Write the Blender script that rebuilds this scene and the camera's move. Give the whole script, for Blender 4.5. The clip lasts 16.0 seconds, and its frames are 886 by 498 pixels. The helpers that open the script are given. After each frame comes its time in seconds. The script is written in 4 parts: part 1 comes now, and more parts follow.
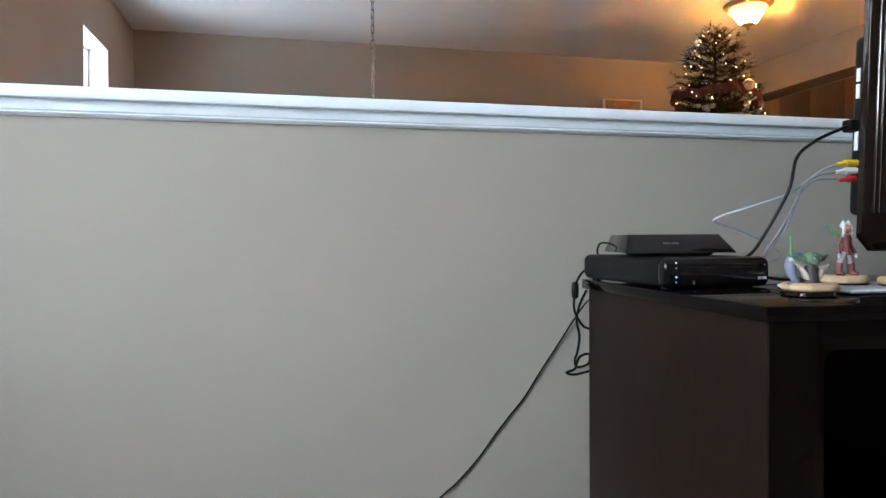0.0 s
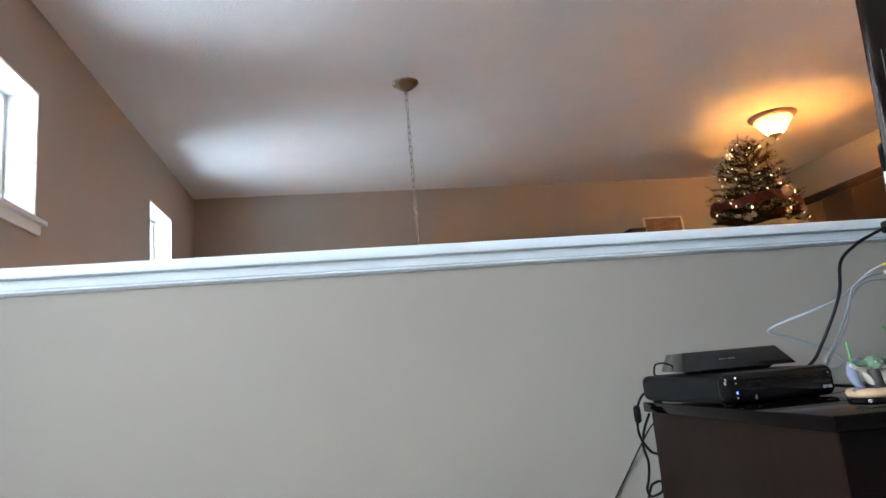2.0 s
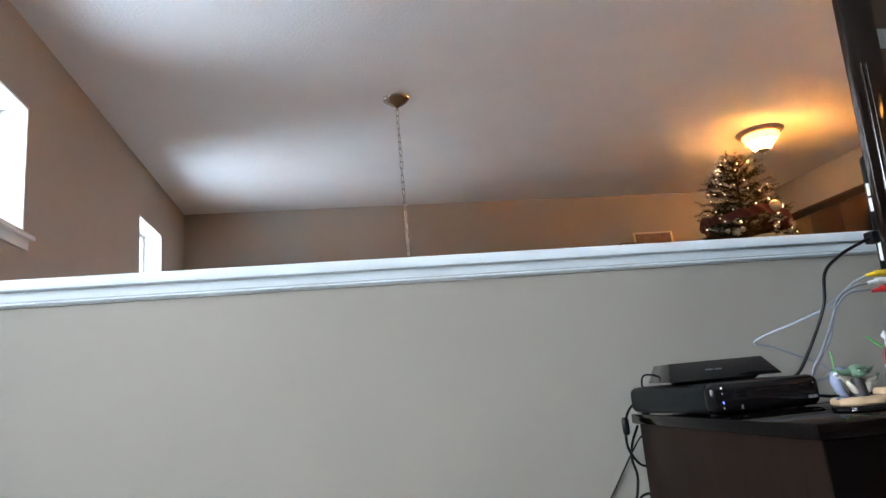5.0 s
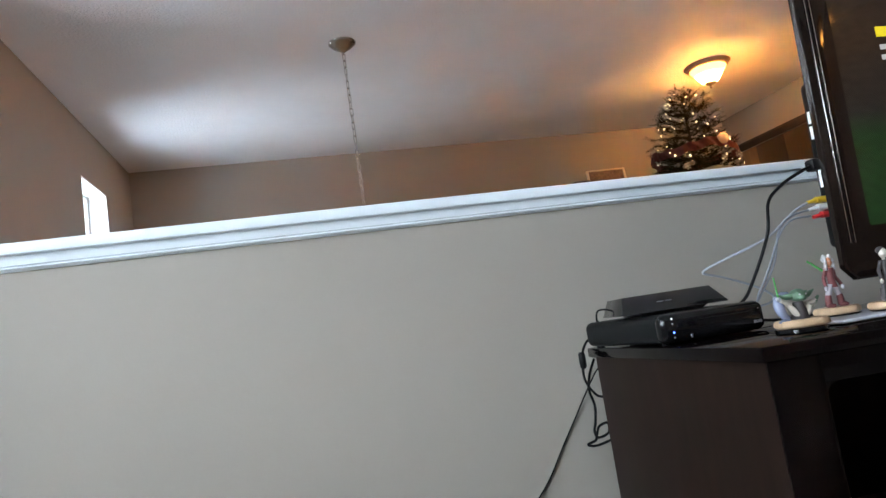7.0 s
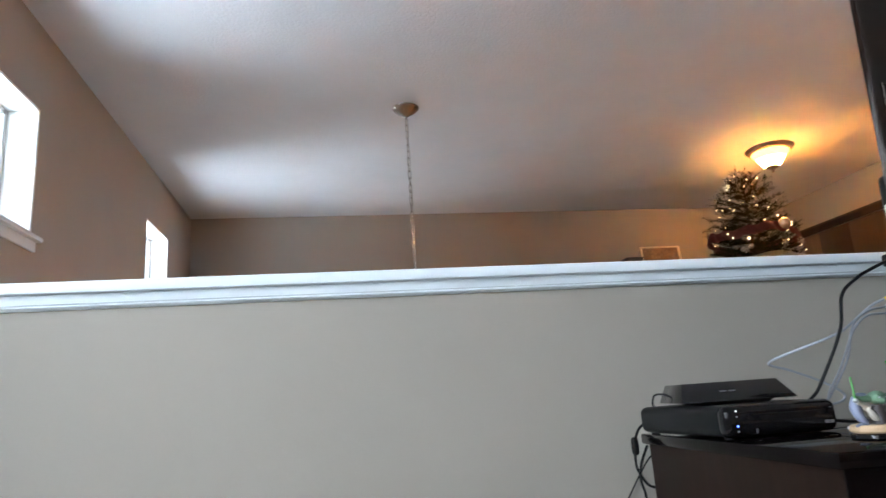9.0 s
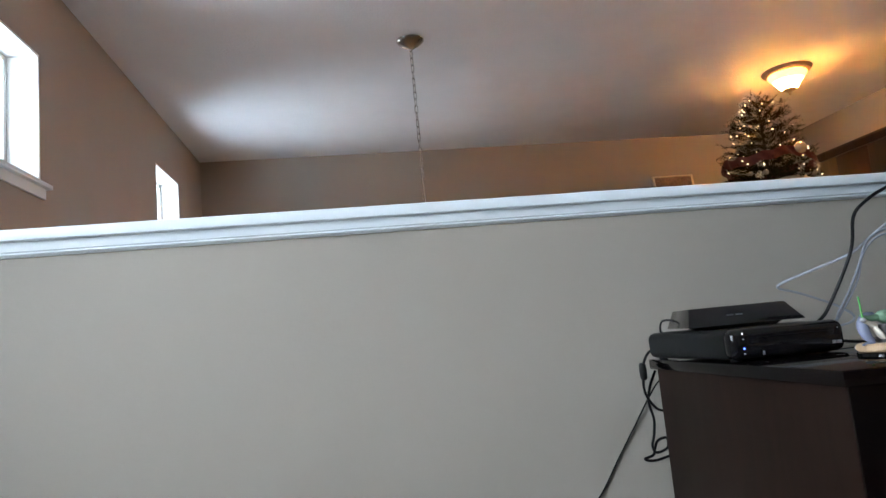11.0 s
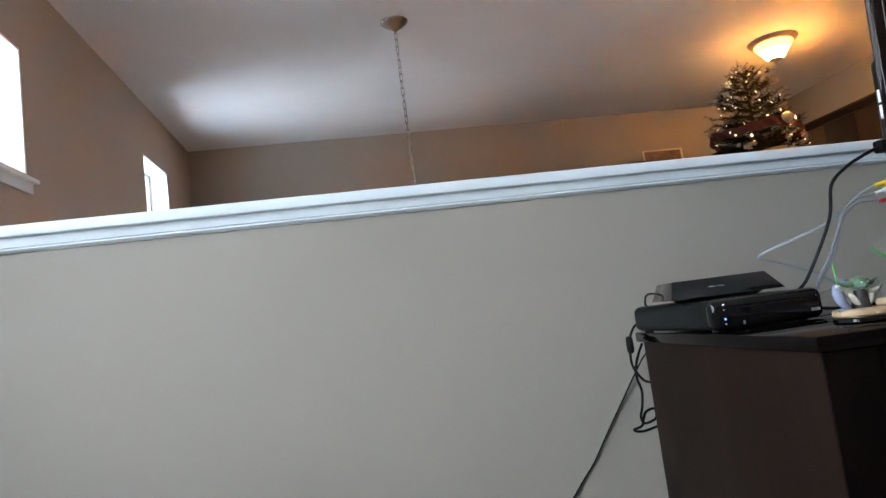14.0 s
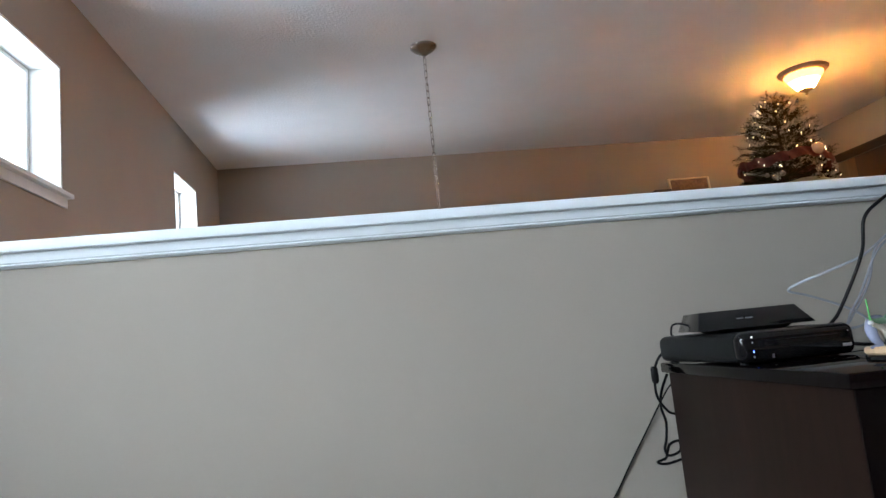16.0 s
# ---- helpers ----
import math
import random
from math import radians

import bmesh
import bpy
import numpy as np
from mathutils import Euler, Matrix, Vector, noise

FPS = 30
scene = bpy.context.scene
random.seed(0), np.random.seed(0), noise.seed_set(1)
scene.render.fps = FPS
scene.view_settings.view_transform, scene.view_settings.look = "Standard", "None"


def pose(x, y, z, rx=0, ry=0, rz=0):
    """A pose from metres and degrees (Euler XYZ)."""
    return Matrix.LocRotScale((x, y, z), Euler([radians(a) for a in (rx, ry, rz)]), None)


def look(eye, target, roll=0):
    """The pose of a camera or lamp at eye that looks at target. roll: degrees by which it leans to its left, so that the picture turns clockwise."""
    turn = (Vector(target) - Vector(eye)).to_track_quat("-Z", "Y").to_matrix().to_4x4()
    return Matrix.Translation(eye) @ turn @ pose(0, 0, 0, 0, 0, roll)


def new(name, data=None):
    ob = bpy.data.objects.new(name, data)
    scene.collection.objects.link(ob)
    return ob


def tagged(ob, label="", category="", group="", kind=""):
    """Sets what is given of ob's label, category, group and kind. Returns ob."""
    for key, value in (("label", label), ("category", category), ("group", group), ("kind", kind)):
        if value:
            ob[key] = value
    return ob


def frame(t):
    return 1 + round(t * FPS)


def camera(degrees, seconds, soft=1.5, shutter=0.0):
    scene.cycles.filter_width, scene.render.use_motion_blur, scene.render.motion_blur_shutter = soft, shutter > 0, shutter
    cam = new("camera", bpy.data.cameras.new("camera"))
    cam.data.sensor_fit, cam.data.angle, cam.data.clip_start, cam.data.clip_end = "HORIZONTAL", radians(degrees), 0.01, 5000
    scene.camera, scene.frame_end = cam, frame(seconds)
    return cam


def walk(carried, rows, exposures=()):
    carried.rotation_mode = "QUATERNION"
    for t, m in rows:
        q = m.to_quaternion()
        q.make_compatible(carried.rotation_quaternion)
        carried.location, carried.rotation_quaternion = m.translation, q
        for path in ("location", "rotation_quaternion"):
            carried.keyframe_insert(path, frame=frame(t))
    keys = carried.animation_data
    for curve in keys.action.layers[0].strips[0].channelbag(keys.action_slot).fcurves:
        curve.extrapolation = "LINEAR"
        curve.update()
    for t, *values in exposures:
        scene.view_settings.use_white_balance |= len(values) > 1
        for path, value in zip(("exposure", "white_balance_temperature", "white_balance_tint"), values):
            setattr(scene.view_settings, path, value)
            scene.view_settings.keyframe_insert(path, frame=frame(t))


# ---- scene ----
cam = camera(67.7, 16.0, soft=1.4, shutter=0.4)
PATH = [
    (0, (0.092, 0.101, 0.827), (0.54, 2.05, 0.8), -0.3),
    (0.5, (0.096, 0.092, 0.825), (0.533, 2.044, 0.809), -1.6),
    (1, (0.102, 0.081, 0.826), (0.501, 2.039, 0.924), -4.0),
    (1.5, (0.086, 0.065, 0.83), (0.407, 2.02, 1.102), -4.2),
    (2, (0.082, 0.056, 0.83), (0.395, 1.994, 1.21), -5.1),
    (2.2, (0.075, 0.050, 0.831), (0.39, 1.975, 1.25), -6.3),
    (2.5, (0.08, 0.043, 0.834), (0.39, 1.958, 1.319), -7.6),
    (3, (0.081, 0.034, 0.826), (0.372, 1.907, 1.465), -7.4),
    (3.5, (0.084, 0.039, 0.824), (0.386, 1.916, 1.443), -6.5),
    (4, (0.087, 0.049, 0.823), (0.398, 1.945, 1.378), -5.9),
    (6.5, (0.091, 0.057, 0.821), (0.529, 1.988, 1.1), -6.8),
    (7, (0.098, 0.059, 0.822), (0.547, 1.992, 1.072), -8.7),
    (7.5, (0.096, 0.052, 0.829), (0.522, 1.988, 1.093), -10.1),
    (8, (0.088, 0.052, 0.838), (0.505, 1.98, 1.169), -7.9),
    (8.5, (0.076, 0.05, 0.83), (0.516, 1.945, 1.295), -4.9),
    (8.7, (0.070, 0.054, 0.831), (0.500, 1.951, 1.294), -4.9),
    (9, (0.082, 0.069, 0.831), (0.408, 1.989, 1.285), -4.0),
    (9.2, (0.085, 0.073, 0.831), (0.376, 2.003, 1.270), -4.4),
    (11.5, (0.103, 0.076, 0.823), (0.376, 2.042, 1.065), -6.4),
    (12, (0.111, 0.072, 0.824), (0.369, 2.042, 1.056), -8.2),
    (12.5, (0.115, 0.072, 0.824), (0.421, 2.035, 1.056), -8.3),
    (13, (0.117, 0.079, 0.82), (0.441, 2.042, 1.026), -7.4),
    (13.5, (0.102, 0.054, 0.823), (0.417, 2.019, 1.021), -7.5),
    (14, (0.108, 0.061, 0.822), (0.4, 2.029, 1.034), -7.4),
    (14.5, (0.103, 0.058, 0.825), (0.382, 2.024, 1.066), -6.9),
    (15, (0.106, 0.06, 0.824), (0.36, 2.025, 1.091), -6.6),
    (15.5, (0.104, 0.061, 0.823), (0.341, 2.028, 1.097), -5.9),
    (16, (0.102, 0.057, 0.824), (0.334, 2.023, 1.111), -5.7),
]
walk(cam, [(t, look(eye, target, roll)) for t, eye, target, roll in PATH],
     exposures=[(0.0, 0.12), (1.5, 0.14), (4.0, 0.10), (9.0, 0.12), (11.5, -0.06), (16.0, -0.04)])

# ---- light ----
world = bpy.data.worlds.new("overcast_sky")
scene.world = world
world.use_nodes = True
wn = world.node_tree.nodes
sky = wn.new("ShaderNodeTexSky")
sky.sky_type = 'NISHITA'
sky.sun_disc = False
sky.sun_elevation = radians(38)
sky.sun_rotation = radians(-60)
wn["Background"].inputs["Strength"].default_value = 0.12
world.node_tree.links.new(sky.outputs[0], wn["Background"].inputs["Color"])

sun_data = bpy.data.lights.new("sun", 'SUN')
sun_data.energy, sun_data.angle, sun_data.color = 0.6, radians(20), (1.0, 0.96, 0.9)
sun_lamp = new("sun", sun_data)
sun_lamp.matrix_world = look((-20, 10, 18), (0, 0, 0))


def sky_lamp(name, place, target, width, height, watts, colour):
    data = bpy.data.lights.new(name, 'AREA')
    data.shape, data.size, data.size_y = 'RECTANGLE', width, height
    data.energy, data.color = watts, colour
    ob = new(name, data)
    ob.matrix_world = look(place, target)
    return ob


DAY = (0.725, 0.865, 1.0)
SNOW = (0.66, 0.83, 1.0)
W_SIDE, W_SIDE_2, W_LEFT, W_DOOR = 250.0, 530.0, 117.0, 16.0
sky_lamp("window_light_1", (-3.6, 2.75, 0.15), (-1.28, 2.75, 2.0), 2.4, 2.4, W_SIDE, SNOW)
sky_lamp("window_light_2", (-3.6, 5.38, 0.15), (-1.28, 5.38, 2.0), 3.0, 2.9, W_SIDE_2, SNOW)
sky_lamp("window_light_3", (-2.6, -0.15, 1.75), (-1.28, -0.05, 1.40), 1.9, 1.5, W_LEFT, DAY)
# cool fill through the added door, aimed up at the kitchen ceiling
sky_lamp("added_door_light", (0.3, 9.4, 0.1), (0.3, 6.6, 1.4), 2.4, 1.7, W_DOOR, SNOW)


# ---- materials ----
def mat(name, base, rough=0.5, metal=0.0, scale=8.0, var=0.12, bump=0.0, bscale=60.0, coat=0.0, other=None, emit=None, power=0.0, detail=6.0, depth=0.004, spec=0.5):
    m = bpy.data.materials.new(name)
    m.use_nodes = True
    nt = m.node_tree
    b = nt.nodes["Principled BSDF"]
    b.inputs["Roughness"].default_value, b.inputs["Metallic"].default_value = rough, metal
    b.inputs["Coat Weight"].default_value, b.inputs["Specular IOR Level"].default_value = coat, spec
    tc = nt.nodes.new("ShaderNodeTexCoord")
    n1 = nt.nodes.new("ShaderNodeTexNoise")
    n1.inputs["Scale"].default_value, n1.inputs["Detail"].default_value = scale, detail
    n2 = nt.nodes.new("ShaderNodeTexNoise")
    n2.inputs["Scale"].default_value, n2.inputs["Detail"].default_value = scale * 0.13, 3
    add = nt.nodes.new("ShaderNodeMath")
    add.operation = 'ADD'
    half = nt.nodes.new("ShaderNodeMath")
    half.operation = 'MULTIPLY'
    half.inputs[1].default_value = 0.5
    ramp = nt.nodes.new("ShaderNodeValToRGB")
    lo = other or tuple(c * (1 - var) for c in base)
    hi = tuple(min(1, c * (1 + var)) for c in base) if not other else base
    ramp.color_ramp.elements[0].position, ramp.color_ramp.elements[0].color = 0.35, (*lo, 1)
    ramp.color_ramp.elements[1].position, ramp.color_ramp.elements[1].color = 0.65, (*hi, 1)
    L = nt.links.new
    for n in (n1, n2):
        L(tc.outputs["Object"], n.inputs["Vector"])
    L(n1.outputs["Fac"], add.inputs[0]), L(n2.outputs["Fac"], add.inputs[1])
    L(add.outputs[0], half.inputs[0]), L(half.outputs[0], ramp.inputs[0])
    L(ramp.outputs[0], b.inputs["Base Color"])
    if bump:
        n3 = nt.nodes.new("ShaderNodeTexNoise")
        n3.inputs["Scale"].default_value, n3.inputs["Detail"].default_value = bscale, 4
        bp = nt.nodes.new("ShaderNodeBump")
        bp.inputs["Strength"].default_value, bp.inputs["Distance"].default_value = bump, depth
        L(tc.outputs["Object"], n3.inputs["Vector"])
        L(n3.outputs["Fac"], bp.inputs["Height"]), L(bp.outputs[0], b.inputs["Normal"])
    if emit:
        b.inputs["Emission Color"].default_value, b.inputs["Emission Strength"].default_value = (*emit, 1), power
    return m


def wood(name, dark, light, rough, grain, coat=0.0, spec=0.5, relief=0.12):
    """Stained wood: fine grain stretched along one axis, with soft broad bands."""
    m = bpy.data.materials.new(name)
    m.use_nodes = True
    nt = m.node_tree
    b = nt.nodes["Principled BSDF"]
    b.inputs["Roughness"].default_value, b.inputs["Coat Weight"].default_value = rough, coat
    b.inputs["Coat Roughness"].default_value = 0.12
    b.inputs["Specular IOR Level"].default_value = spec
    tc, mp = nt.nodes.new("ShaderNodeTexCoord"), nt.nodes.new("ShaderNodeMapping")
    mp.inputs["Scale"].default_value = grain
    n = nt.nodes.new("ShaderNodeTexNoise")
    n.inputs["Scale"].default_value, n.inputs["Detail"].default_value, n.inputs["Distortion"].default_value = 6, 8, 0.6
    r = nt.nodes.new("ShaderNodeValToRGB")
    r.color_ramp.elements[0].position, r.color_ramp.elements[0].color = 0.3, (*dark, 1)
    r.color_ramp.elements[1].position, r.color_ramp.elements[1].color = 0.72, (*light, 1)
    bp = nt.nodes.new("ShaderNodeBump")
    bp.inputs["Strength"].default_value, bp.inputs["Distance"].default_value = relief, 0.002
    L = nt.links.new
    L(tc.outputs["Object"], mp.inputs[0]), L(mp.outputs[0], n.inputs["Vector"])
    L(n.outputs["Fac"], r.inputs[0]), L(r.outputs[0], b.inputs["Base Color"])
    L(n.outputs["Fac"], bp.inputs["Height"]), L(bp.outputs[0], b.inputs["Normal"])
    return m


M_WALL = mat("beige_wall_paint", (0.363, 0.326, 0.284), 0.75, scale=3, var=0.035, bump=0.10, bscale=90)
M_CEIL = mat("textured_ceiling_paint", (0.84, 0.83, 0.84), 0.85, scale=4, var=0.03, bump=0.45, bscale=58, depth=0.009)
M_TRIM = mat("white_trim_paint", (0.74, 0.79, 0.83), 0.32, scale=5, var=0.025, bump=0.04, bscale=120)
M_REVEAL = mat("white_reveal_paint", (0.80, 0.79, 0.77), 0.6, scale=5, var=0.03, bump=0.05, bscale=90)
M_FLOOR = wood("floor_boards", (0.22, 0.15, 0.09), (0.38, 0.27, 0.165), 0.4, (1, 8, 8))
M_CARPET = mat("beige_carpet", (0.42, 0.39, 0.345), 0.95, scale=60, var=0.2, bump=0.6, bscale=300)
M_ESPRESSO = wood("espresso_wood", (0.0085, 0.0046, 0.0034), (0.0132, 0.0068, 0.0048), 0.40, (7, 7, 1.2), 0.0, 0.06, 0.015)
# near-black gloss for the top; on the front frame it paints in shade
M_TOP_SHADED_FRONT = wood("espresso_top_and_shaded_front", (0.0012, 0.0008, 0.0009), (0.0024, 0.0014, 0.0014), 0.07, (1.2, 14, 14), 0.0, 0.14, 0.002)
M_KITCHEN = wood("brown_cabinet_wood", (0.016, 0.0085, 0.006), (0.032, 0.016, 0.010), 0.45, (12, 12, 1.0), 0.1)
M_PANEL = wood("light_brown_panel", (0.16, 0.10, 0.06), (0.22, 0.14, 0.08), 0.5, (12, 12, 1.0))
M_BLACK = mat("black_gloss_plastic", (0.006, 0.0055, 0.006), 0.09, scale=20, var=0.1, spec=0.3)
M_SATIN = mat("black_satin_plastic", (0.0075, 0.0078, 0.0082), 0.40, scale=30, var=0.12, bump=0.03, bscale=400, spec=0.08)
M_CABLE = mat("black_rubber", (0.005, 0.005, 0.0055), 0.38, scale=30, var=0.15, spec=0.2)
M_TVGLOSS = mat("dark_brown_gloss", (0.010, 0.0058, 0.0044), 0.035, scale=20, var=0.1, spec=0.32)
M_DARKCABLE = mat("dark_grey_cable_sheath", (0.19, 0.20, 0.225), 0.35, scale=30, var=0.15)
M_GREYCABLE = mat("grey_cable_sheath", (0.27, 0.28, 0.31), 0.4, scale=30, var=0.1)
M_WHITE = mat("white_plastic", (0.78, 0.78, 0.78), 0.35, scale=20, var=0.04)
M_YELLOW = mat("yellow_plastic", (0.75, 0.48, 0.02), 0.4, scale=20, var=0.08)
M_RED = mat("red_plastic", (0.55, 0.02, 0.02), 0.4, scale=20, var=0.1)
M_NICKEL = mat("brushed_nickel", (0.55, 0.53, 0.51), 0.24, 1.0, scale=50, var=0.1)
M_BRONZE = mat("bronze_pan", (0.45, 0.34, 0.26), 0.4, 0.5, scale=30, var=0.15)
M_BOWL = mat("lit_frosted_glass", (0.9, 0.8, 0.65), 0.4, emit=(1.0, 0.37, 0.075), power=490.0)
# glass of the added, unseen pendant
M_BOWL_BRIGHT = mat("brightly_lit_frosted_glass", (0.9, 0.8, 0.65), 0.4, emit=(1.0, 0.36, 0.055), power=720.0)
M_BOWL_DIM = mat("dimly_lit_frosted_glass", (0.9, 0.8, 0.65), 0.4, emit=(1.0, 0.40, 0.07), power=40.0)
for glass in (M_BOWL, M_BOWL_BRIGHT, M_BOWL_DIM):
    # glow is faded out towards the rim to weaken the halo on the ceiling
    gn = glass.node_tree
    gtc, gsep, gmap = gn.nodes.new("ShaderNodeTexCoord"), gn.nodes.new("ShaderNodeSeparateXYZ"), gn.nodes.new("ShaderNodeMapRange")
    gmap.inputs["From Min"].default_value, gmap.inputs["From Max"].default_value = 0.22, 0.60
    full_power = gn.nodes["Principled BSDF"].inputs["Emission Strength"].default_value
    gmap.inputs["To Min"].default_value, gmap.inputs["To Max"].default_value = full_power, full_power * 0.015
    gn.links.new(gtc.outputs["Generated"], gsep.inputs[0])
    gn.links.new(gsep.outputs["Z"], gmap.inputs["Value"])
    gn.links.new(gmap.outputs[0], gn.nodes["Principled BSDF"].inputs["Emission Strength"])
M_GREY_MARK = mat("grey_print", (0.35, 0.36, 0.38), 0.5, scale=20, var=0.05)
M_DIM_MARK = mat("dim_grey_print", (0.10, 0.10, 0.11), 0.5, scale=20, var=0.05)
M_MID_MARK = mat("mid_grey_print", (0.17, 0.17, 0.18), 0.5, scale=20, var=0.05)
M_LED = mat("blue_led", (0.02, 0.05, 0.5), 0.3, emit=(0.06, 0.14, 1.0), power=12.0)
M_LEDW = mat("white_led", (0.6, 0.6, 0.6), 0.3, emit=(0.9, 0.95, 1.0), power=1.5)
M_CHROME = mat("chrome_line", (0.75, 0.72, 0.68), 0.18, 1.0, scale=40, var=0.05)


def glass():
    m = bpy.data.materials.new("window_glass")
    m.use_nodes = True
    b = m.node_tree.nodes["Principled BSDF"]
    b.inputs["Base Color"].default_value = (0.97, 0.99, 1, 1)
    b.inputs["Roughness"].default_value, b.inputs["Transmission Weight"].default_value, b.inputs["IOR"].default_value = 0.01, 1.0, 1.05
    return m


M_GLASS = glass()


# ---- mesh helpers ----
def box(bm, lo, hi, bevel=0.0, seg=2, turn=None):
    r = bmesh.ops.create_cube(bm, size=1.0)
    vs = r["verts"]
    c = [(a + b) / 2 for a, b in zip(lo, hi)]
    s = [b - a for a, b in zip(lo, hi)]
    for v in vs:
        v.co = Vector((v.co.x * s[0] + c[0], v.co.y * s[1] + c[1], v.co.z * s[2] + c[2]))
    if bevel:
        es = list({e for v in vs for e in v.link_edges})
        bmesh.ops.bevel(bm, geom=es, offset=bevel, segments=seg, profile=0.5, affect='EDGES')
    if turn is not None:
        for v in bm.verts:
            v.co = turn @ v.co
    return bm


def B(lo, hi, bevel=0.0, seg=2, turn=None):
    return box(bmesh.new(), lo, hi, bevel, seg, turn)


def lathe(profile, centre=(0, 0, 0), n=40):
    """A solid of revolution about z from (radius, height) pairs."""
    bm = bmesh.new()
    rings = []
    for r, z in profile:
        rings.append([bm.verts.new((centre[0] + r * math.cos(2 * math.pi * i / n), centre[1] + r * math.sin(2 * math.pi * i / n), centre[2] + z)) for i in range(n)])
    for a, b in zip(rings, rings[1:]):
        for i in range(n):
            bm.faces.new((a[i], a[(i + 1) % n], b[(i + 1) % n], b[i]))
    if profile[0][0] > 1e-4:
        bm.faces.new(rings[0][::-1])
    if profile[-1][0] > 1e-4:
        bm.faces.new(rings[-1])
    bmesh.ops.remove_doubles(bm, verts=bm.verts, dist=1e-5)
    bmesh.ops.recalc_face_normals(bm, faces=bm.faces)
    return bm


def smooth_line(pts, steps=8):
    """A Catmull-Rom line through the points."""
    p = [Vector(q) for q in pts]
    p = [p[0] * 2 - p[1]] + p + [p[-1] * 2 - p[-2]]
    out = []
    for i in range(1, len(p) - 2):
        a, b, c, d = p[i - 1], p[i], p[i + 1], p[i + 2]
        for k in range(steps):
            t = k / steps
            out.append(0.5 * (2 * b + (c - a) * t + (2 * a - 5 * b + 4 * c - d) * t * t + (3 * b - a - 3 * c + d) * t ** 3))
    out.append(p[-2])
    return out


def tube(bm, pts, r, n=8, steps=8, closed=False, smooth=True):
    line = smooth_line(pts, steps) if smooth else [Vector(q) for q in pts]
    rings = []
    up = Vector((0, 0, 1))
    for i, p in enumerate(line):
        a = line[i - 1] if (i or closed) else line[i]
        b = line[(i + 1) % len(line)] if (i < len(line) - 1 or closed) else line[i]
        d = (b - a).normalized()
        s = d.cross(up)
        s = s.normalized() if s.length > 1e-3 else d.cross(Vector((1, 0, 0))).normalized()
        u = s.cross(d)
        up = u
        rr = r(i / max(1, len(line) - 1)) if callable(r) else r
        rings.append([bm.verts.new(p + s * rr * math.cos(2 * math.pi * k / n) + u * rr * math.sin(2 * math.pi * k / n)) for k in range(n)])
    for a, b in zip(rings, rings[1:] + (rings[:1] if closed else [])):
        for k in range(n):
            bm.faces.new((a[k], a[(k + 1) % n], b[(k + 1) % n], b[k]))
    if not closed:
        bm.faces.new(rings[0][::-1])
        bm.faces.new(rings[-1])
    return bm


def ball(bm, c, r, seg=14, index=0, turn=None):
    vs = bmesh.ops.create_uvsphere(bm, u_segments=seg, v_segments=max(6, seg // 2 + 2), radius=1.0)["verts"]
    rr = r if hasattr(r, "__len__") else (r, r, r)
    fs = set()
    for v in vs:
        q = Vector((v.co.x * rr[0], v.co.y * rr[1], v.co.z * rr[2]))
        v.co = (turn @ q if turn else q) + Vector(c)
        fs.update(v.link_faces)
    for f in fs:
        f.material_index = index
    return bm


def limb(bm, a, b, r1, r2, index=0, n=10):
    """A tapered round limb."""
    a, b = Vector(a), Vector(b)
    before = set(bm.faces)
    tube(bm, [a, (a + b) / 2, b], lambda t: r1 + (r2 - r1) * t, n=n, steps=2)
    for f in bm.faces:
        if f not in before:
            f.material_index = index
    return bm


def link_mesh(name, bm, materials, smooth=True):
    me = bpy.data.meshes.new(name)
    bm.normal_update()
    bm.to_mesh(me)
    bm.free()
    for m in (materials if isinstance(materials, (list, tuple)) else [materials]):
        me.materials.append(m)
    ob = new(name, me)
    if smooth:
        for p in me.polygons:
            p.use_smooth = True
        me.set_sharp_from_angle(angle=radians(38))
    return ob


def part(name, bm, material, parent, label=""):
    ob = link_mesh(name, bm, material)
    ob.parent = parent
    root = parent
    off = Vector(parent.location)
    while root.parent:
        root = root.parent
        off = Vector(root.location)
    ob.matrix_parent_inverse = Matrix.Translation(-off) if parent is root and parent.type == 'EMPTY' else Matrix.Identity(4)
    if label:
        ob["label"] = label
    return ob


def thing(name, base, label, category, group=""):
    e = new(name)
    e.location = base
    e.empty_display_size = 0.05
    return tagged(e, label, category, group)


def solid(name, bm, material, label="", category="", kind="", group=""):
    return tagged(link_mesh(name, bm, material), label, category, group, kind)


# ---- the room ----
XL, XR, YB, YF, ZC = -1.28, 5.10, -3.30, 6.55, 2.74
TH = 0.20


def wall_with_openings(name, axis, at, out, span, openings, label):
    """A wall along x or y with rectangular openings (from, to, low, high), built of solid pieces in one mesh."""
    bm = bmesh.new()

    def piece(a, b, z0, z1):
        if b - a < 1e-4 or z1 - z0 < 1e-4:
            return
        lo, hi = min(at, out), max(at, out)
        if axis == "y":
            box(bm, (lo, a, z0), (hi, b, z1))
        else:
            box(bm, (a, lo, z0), (b, hi, z1))
    here = span[0]
    for a, b, z0, z1 in openings:
        piece(here, a, 0, ZC)
        piece(a, b, 0, z0)
        piece(a, b, z1, ZC)
        here = b
    piece(here, span[1], 0, ZC)
    return solid(name, bm, M_WALL, label, "wall", "structure")


